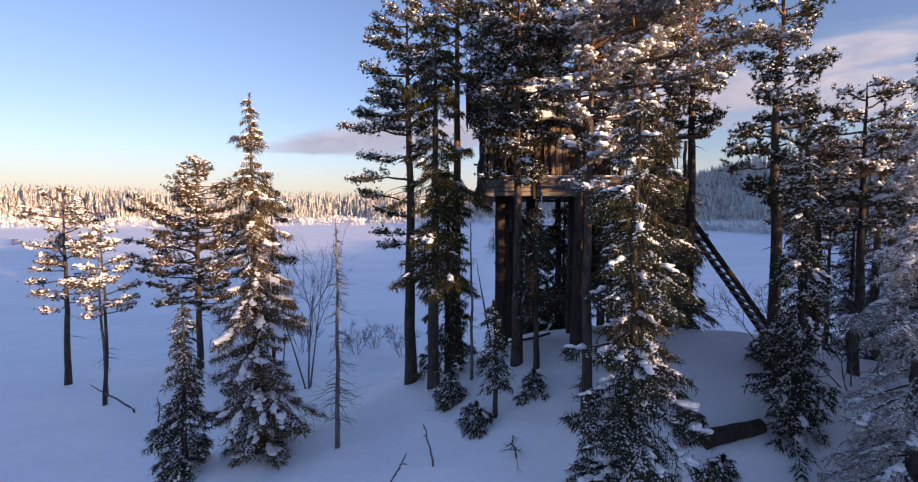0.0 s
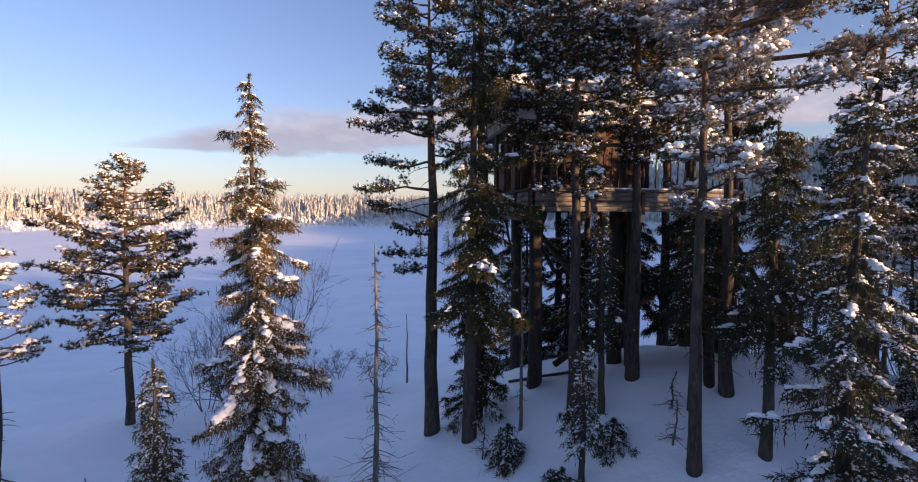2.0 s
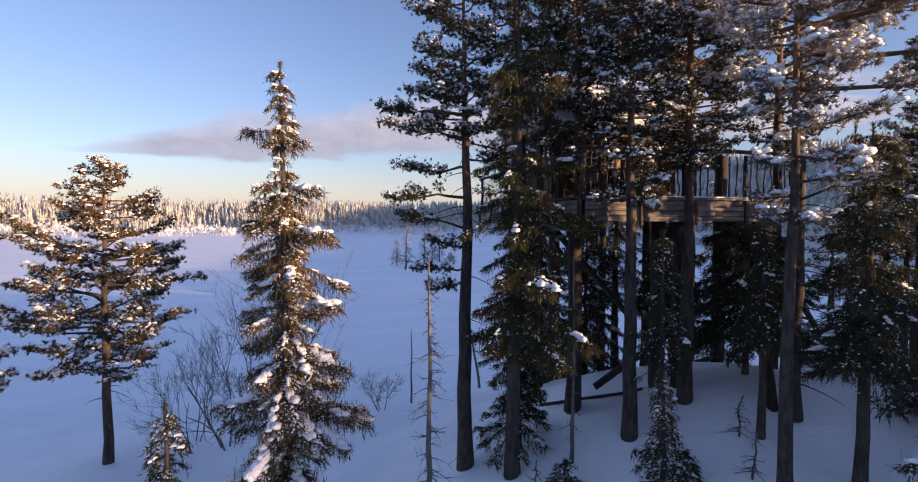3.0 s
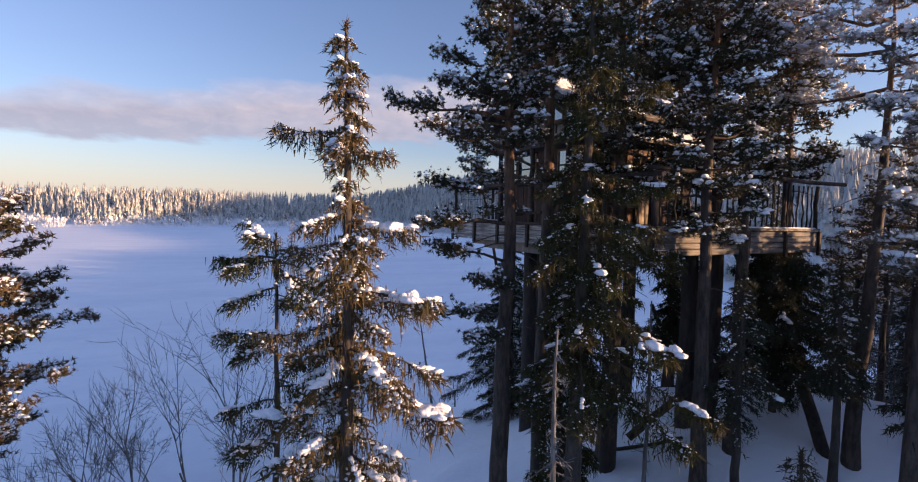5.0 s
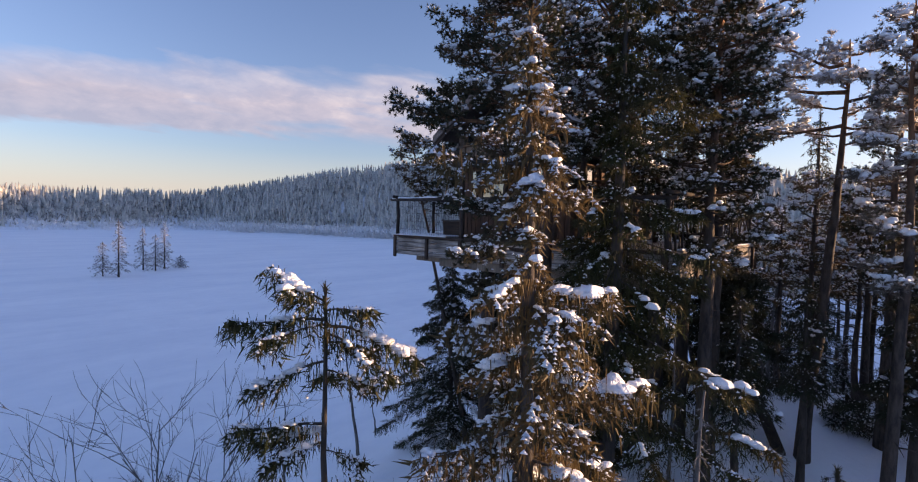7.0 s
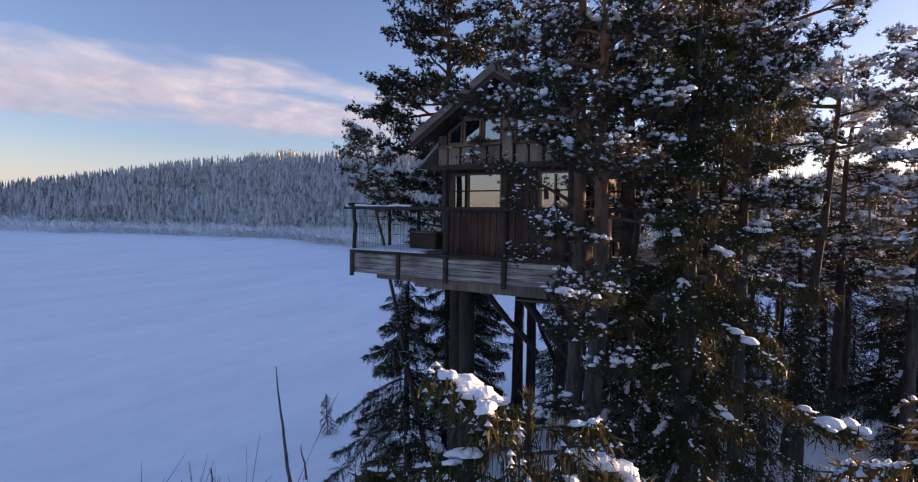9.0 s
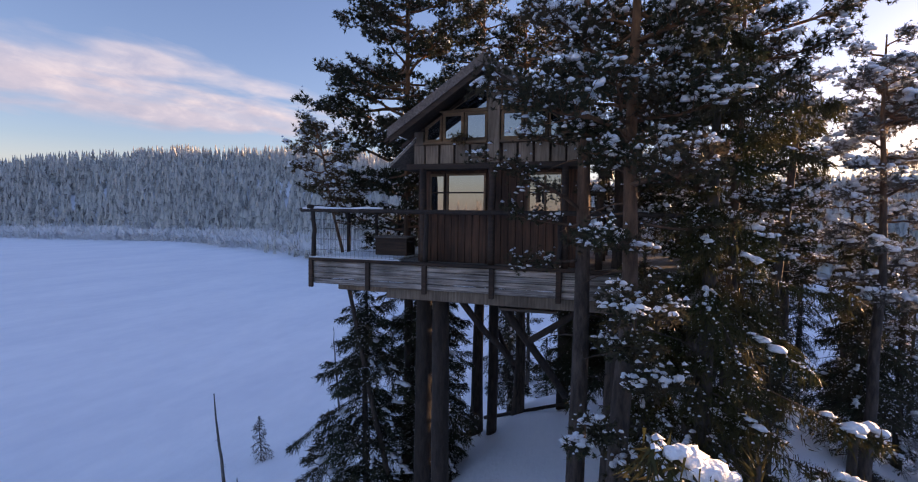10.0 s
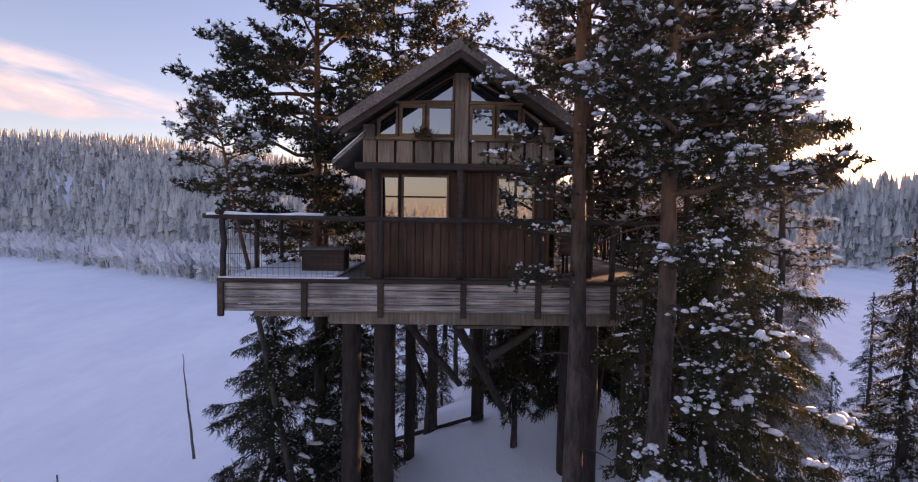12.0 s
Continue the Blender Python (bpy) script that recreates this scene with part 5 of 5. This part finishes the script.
for y in (1.55, 3.1, 4.65, 6.15):
    log_part("rail_post", LOG_WOOD, deck, (DX1, y, FLOOR), (DX1, y, 10.5), 0.05, 0.05)
    log_part("rail_post", LOG_WOOD, deck, (DX0, y, FLOOR), (DX0, y, 10.5), 0.05, 0.05)
log_part("top_rail", LOG_WOOD, deck, (DX0 - 0.35, 0.0, 10.52), (DX1 + 0.2, 0.0, 10.5), 0.05, 0.05)
log_part("top_rail", LOG_WOOD, deck, (DX1, -0.2, 10.58), (DX1 + 0.5, DY1 + 0.2, 10.54), 0.05, 0.05)
log_part("top_rail", LOG_WOOD, deck, (DX0, -0.2, 10.6), (DX0, DY1, 10.56), 0.05, 0.05)
v, f = tubes([(np.array([[DX0, y, 10.1], [DX0, y, 10.11]]) + 0.0, np.array([0.01, 0.01])) for y in (0.5,)] +
             [(np.array([[x, 0, FLOOR], [x, 0, 10.48]]), np.array([0.003, 0.003])) for x in np.arange(DX0 + 0.1, -0.55, 0.1)] +
             [(np.array([[DX0, 0.005, z], [-0.52, 0.005, z]]), np.array([0.004, 0.004])) for z in (9.6, 9.85, 10.1, 10.3)] +
             [(np.array([[DX0, y, FLOOR], [DX0, y, 10.5]]), np.array([0.003, 0.003])) for y in np.arange(0.1, 3.0, 0.1)], 4)
np_mesh("wire_mesh", v, f, DARK_WOOD, deck, False, "thin wire netting in the railing")
for k, y in enumerate(np.arange(0.2, 6.1, 0.22)):
    log_part("baluster", LOG_WOOD, deck, (DX1, y, FLOOR), (DX1, y, 10.5), 0.02, 0.018, sides=6)
log_part("snow_load", CLUMP, deck, (DX0 - 0.3, 0.0, 10.575), (-1.6, 0.0, 10.565), 0.035, 0.03)

# log stilts and braces that carry the deck
for x, y, r in ((-1.52, 2.33, 0.21), (-0.63, 1.28, 0.2), (3.53, 0.62, 0.18), (3.74, 3.09, 0.2), (4.35, 3.26, 0.15), (1.72, 6.95, 0.19), (-0.4, 5.6, 0.15), (4.7, 5.9, 0.15), (-2.9, 5.2, 0.13)):
    log_part("stilt", LOG_WOOD, deck, (x, y, z_at(x, y) - 0.35), (x, y, 9.15 if y < 6.2 else 11.0), r * 1.15, r)
for a, b, r in (((6.6, 4.2, 4.0), (3.6, 6.1, 9.1), 0.14), ((0.3, 7.3, 4.3), (-0.6, 6.9, 6.4), 0.09), ((3.6, 1.2, 4.2), (5.0, 4.2, 6.9), 0.1), ((-0.6, 1.3, 8.9), (1.0, 2.2, 6.7), 0.09), ((0.6, 1.0, 8.9), (2.2, 3.4, 5.6), 0.11), ((1.6, 1.2, 7.6), (3.4, 1.0, 8.9), 0.08)):
    log_part("brace", LOG_WOOD, deck, a, b, r, r * 0.85)
box_part("hanging_shelf", GREY_WOOD, deck, 0.9, 2.2, 0.9, 1.3, 8.3, 8.36, 0.01)
for x in (1.0, 2.1):
    box_part("hanger", DARK_WOOD, deck, x, x + 0.05, 1.05, 1.1, 8.36, 9.15, 0.005)

# stair from the snow up to the deck
stair = empty("stair", pose(0, 0, 0), "steep wooden stair up to the deck", "stair")
A, B = Vector((3.0, 10.6, z_at(3.0, 10.6))), Vector((3.0, 6.3, 9.3))
for x in (-0.4, 0.4):
    log_part("stringer", DARK_WOOD, stair, A + Vector((x, 0, 0)), B + Vector((x, 0, 0)), 0.09, 0.09)
for i in range(1, 24):
    p = A.lerp(B, i / 24)
    box_part("tread", GREY_WOOD, stair, p.x - 0.4, p.x + 0.4, p.y - 0.13, p.y + 0.13, p.z - 0.02, p.z + 0.03, 0.006)

# things on the deck
chest = empty("storage_chest", pose(-1.75, 1.15, FLOOR + 0.05), "dark wooden storage chest on the deck", "chest")
box_part("body", DARK_WOOD, chest, -0.5, 0.35, -0.25, 0.25, 0, 0.42, 0.012)
box_part("lid", GREY_WOOD, chest, -0.54, 0.39, -0.29, 0.29, 0.42, 0.47, 0.012)
bench = empty("bench", pose(3.35, 1.0, FLOOR), "plain wooden bench beside the wall", "bench")
box_part("seat", GREY_WOOD, bench, -0.3, 0.3, -0.2, 0.2, 0.43, 0.48, 0.01)
box_part("backrest", GREY_WOOD, bench, -0.3, 0.3, 0.17, 0.21, 0.48, 0.9, 0.01)
for x in (-0.27, 0.22):
    for y in (-0.18, 0.13):
        box_part("leg", DARK_WOOD, bench, x, x + 0.05, y, y + 0.05, 0, 0.43, 0.005)
plant = empty("dried_plant", pose(0.22, 0.05, 12.03), "dried brown plant in a box on the window sill", "plant")
box_part("planter", DARK_WOOD, plant, -0.14, 0.14, -0.09, 0.03, -0.0, 0.06, 0.006)
rp = np.random.default_rng(9)
n = 160
v, f = kites(rp.normal(0, 0.08, (n, 3)) * [1, 0.5, 0.5] + [0, -0.04, 0.06], rp.normal(0, 1, (n, 3)) + [0, -0.4, -0.3], rp.normal(0, 1, (n, 3)), rp.uniform(0.06, 0.18, n), 0.025, rp)
np_mesh("stems", v, f, LICHEN, plant)
lantern = empty("lantern", pose(1.9, -0.02, 10.85), "small dark lantern hanging under the storey beam", "lantern")
log_part("body", DARK_WOOD, lantern, (0, 0, -0.09), (0, 0, 0.09), 0.05, 0.05)
log_part("cap", DARK_WOOD, lantern, (0, 0, 0.09), (0, 0, 0.14), 0.065, 0.015)
log_part("chain", DARK_WOOD, lantern, (0, 0, 0.14), (0, 0, 0.62), 0.005, 0.005, sides=5)
# logs lying in the snow
for a, b, r in (((-1.2, 7.6, 0), (1.9, 6.55, 0), 0.07), ((10.05, 4.5, 0), (9.85, 5.85, 0), 0.2), ((2.2, 0.2, 3.45), (4.4, 2.2, 4.1), 0.05)):
    fallen = empty("fallen_log", pose(0, 0, 0), "dark fallen log half buried in the snow", "log", "fallen logs")
    bow = max(0.0, z_at((a[0] + b[0]) / 2, (a[1] + b[1]) / 2) - (z_at(a[0], a[1]) + z_at(b[0], b[1])) / 2)
    log_part("log", LOG_WOOD, fallen, (a[0], a[1], z_at(a[0], a[1]) + r * 0.5 + bow), (b[0], b[1], z_at(b[0], b[1]) + r * 0.7 + bow), r, r * 0.8)
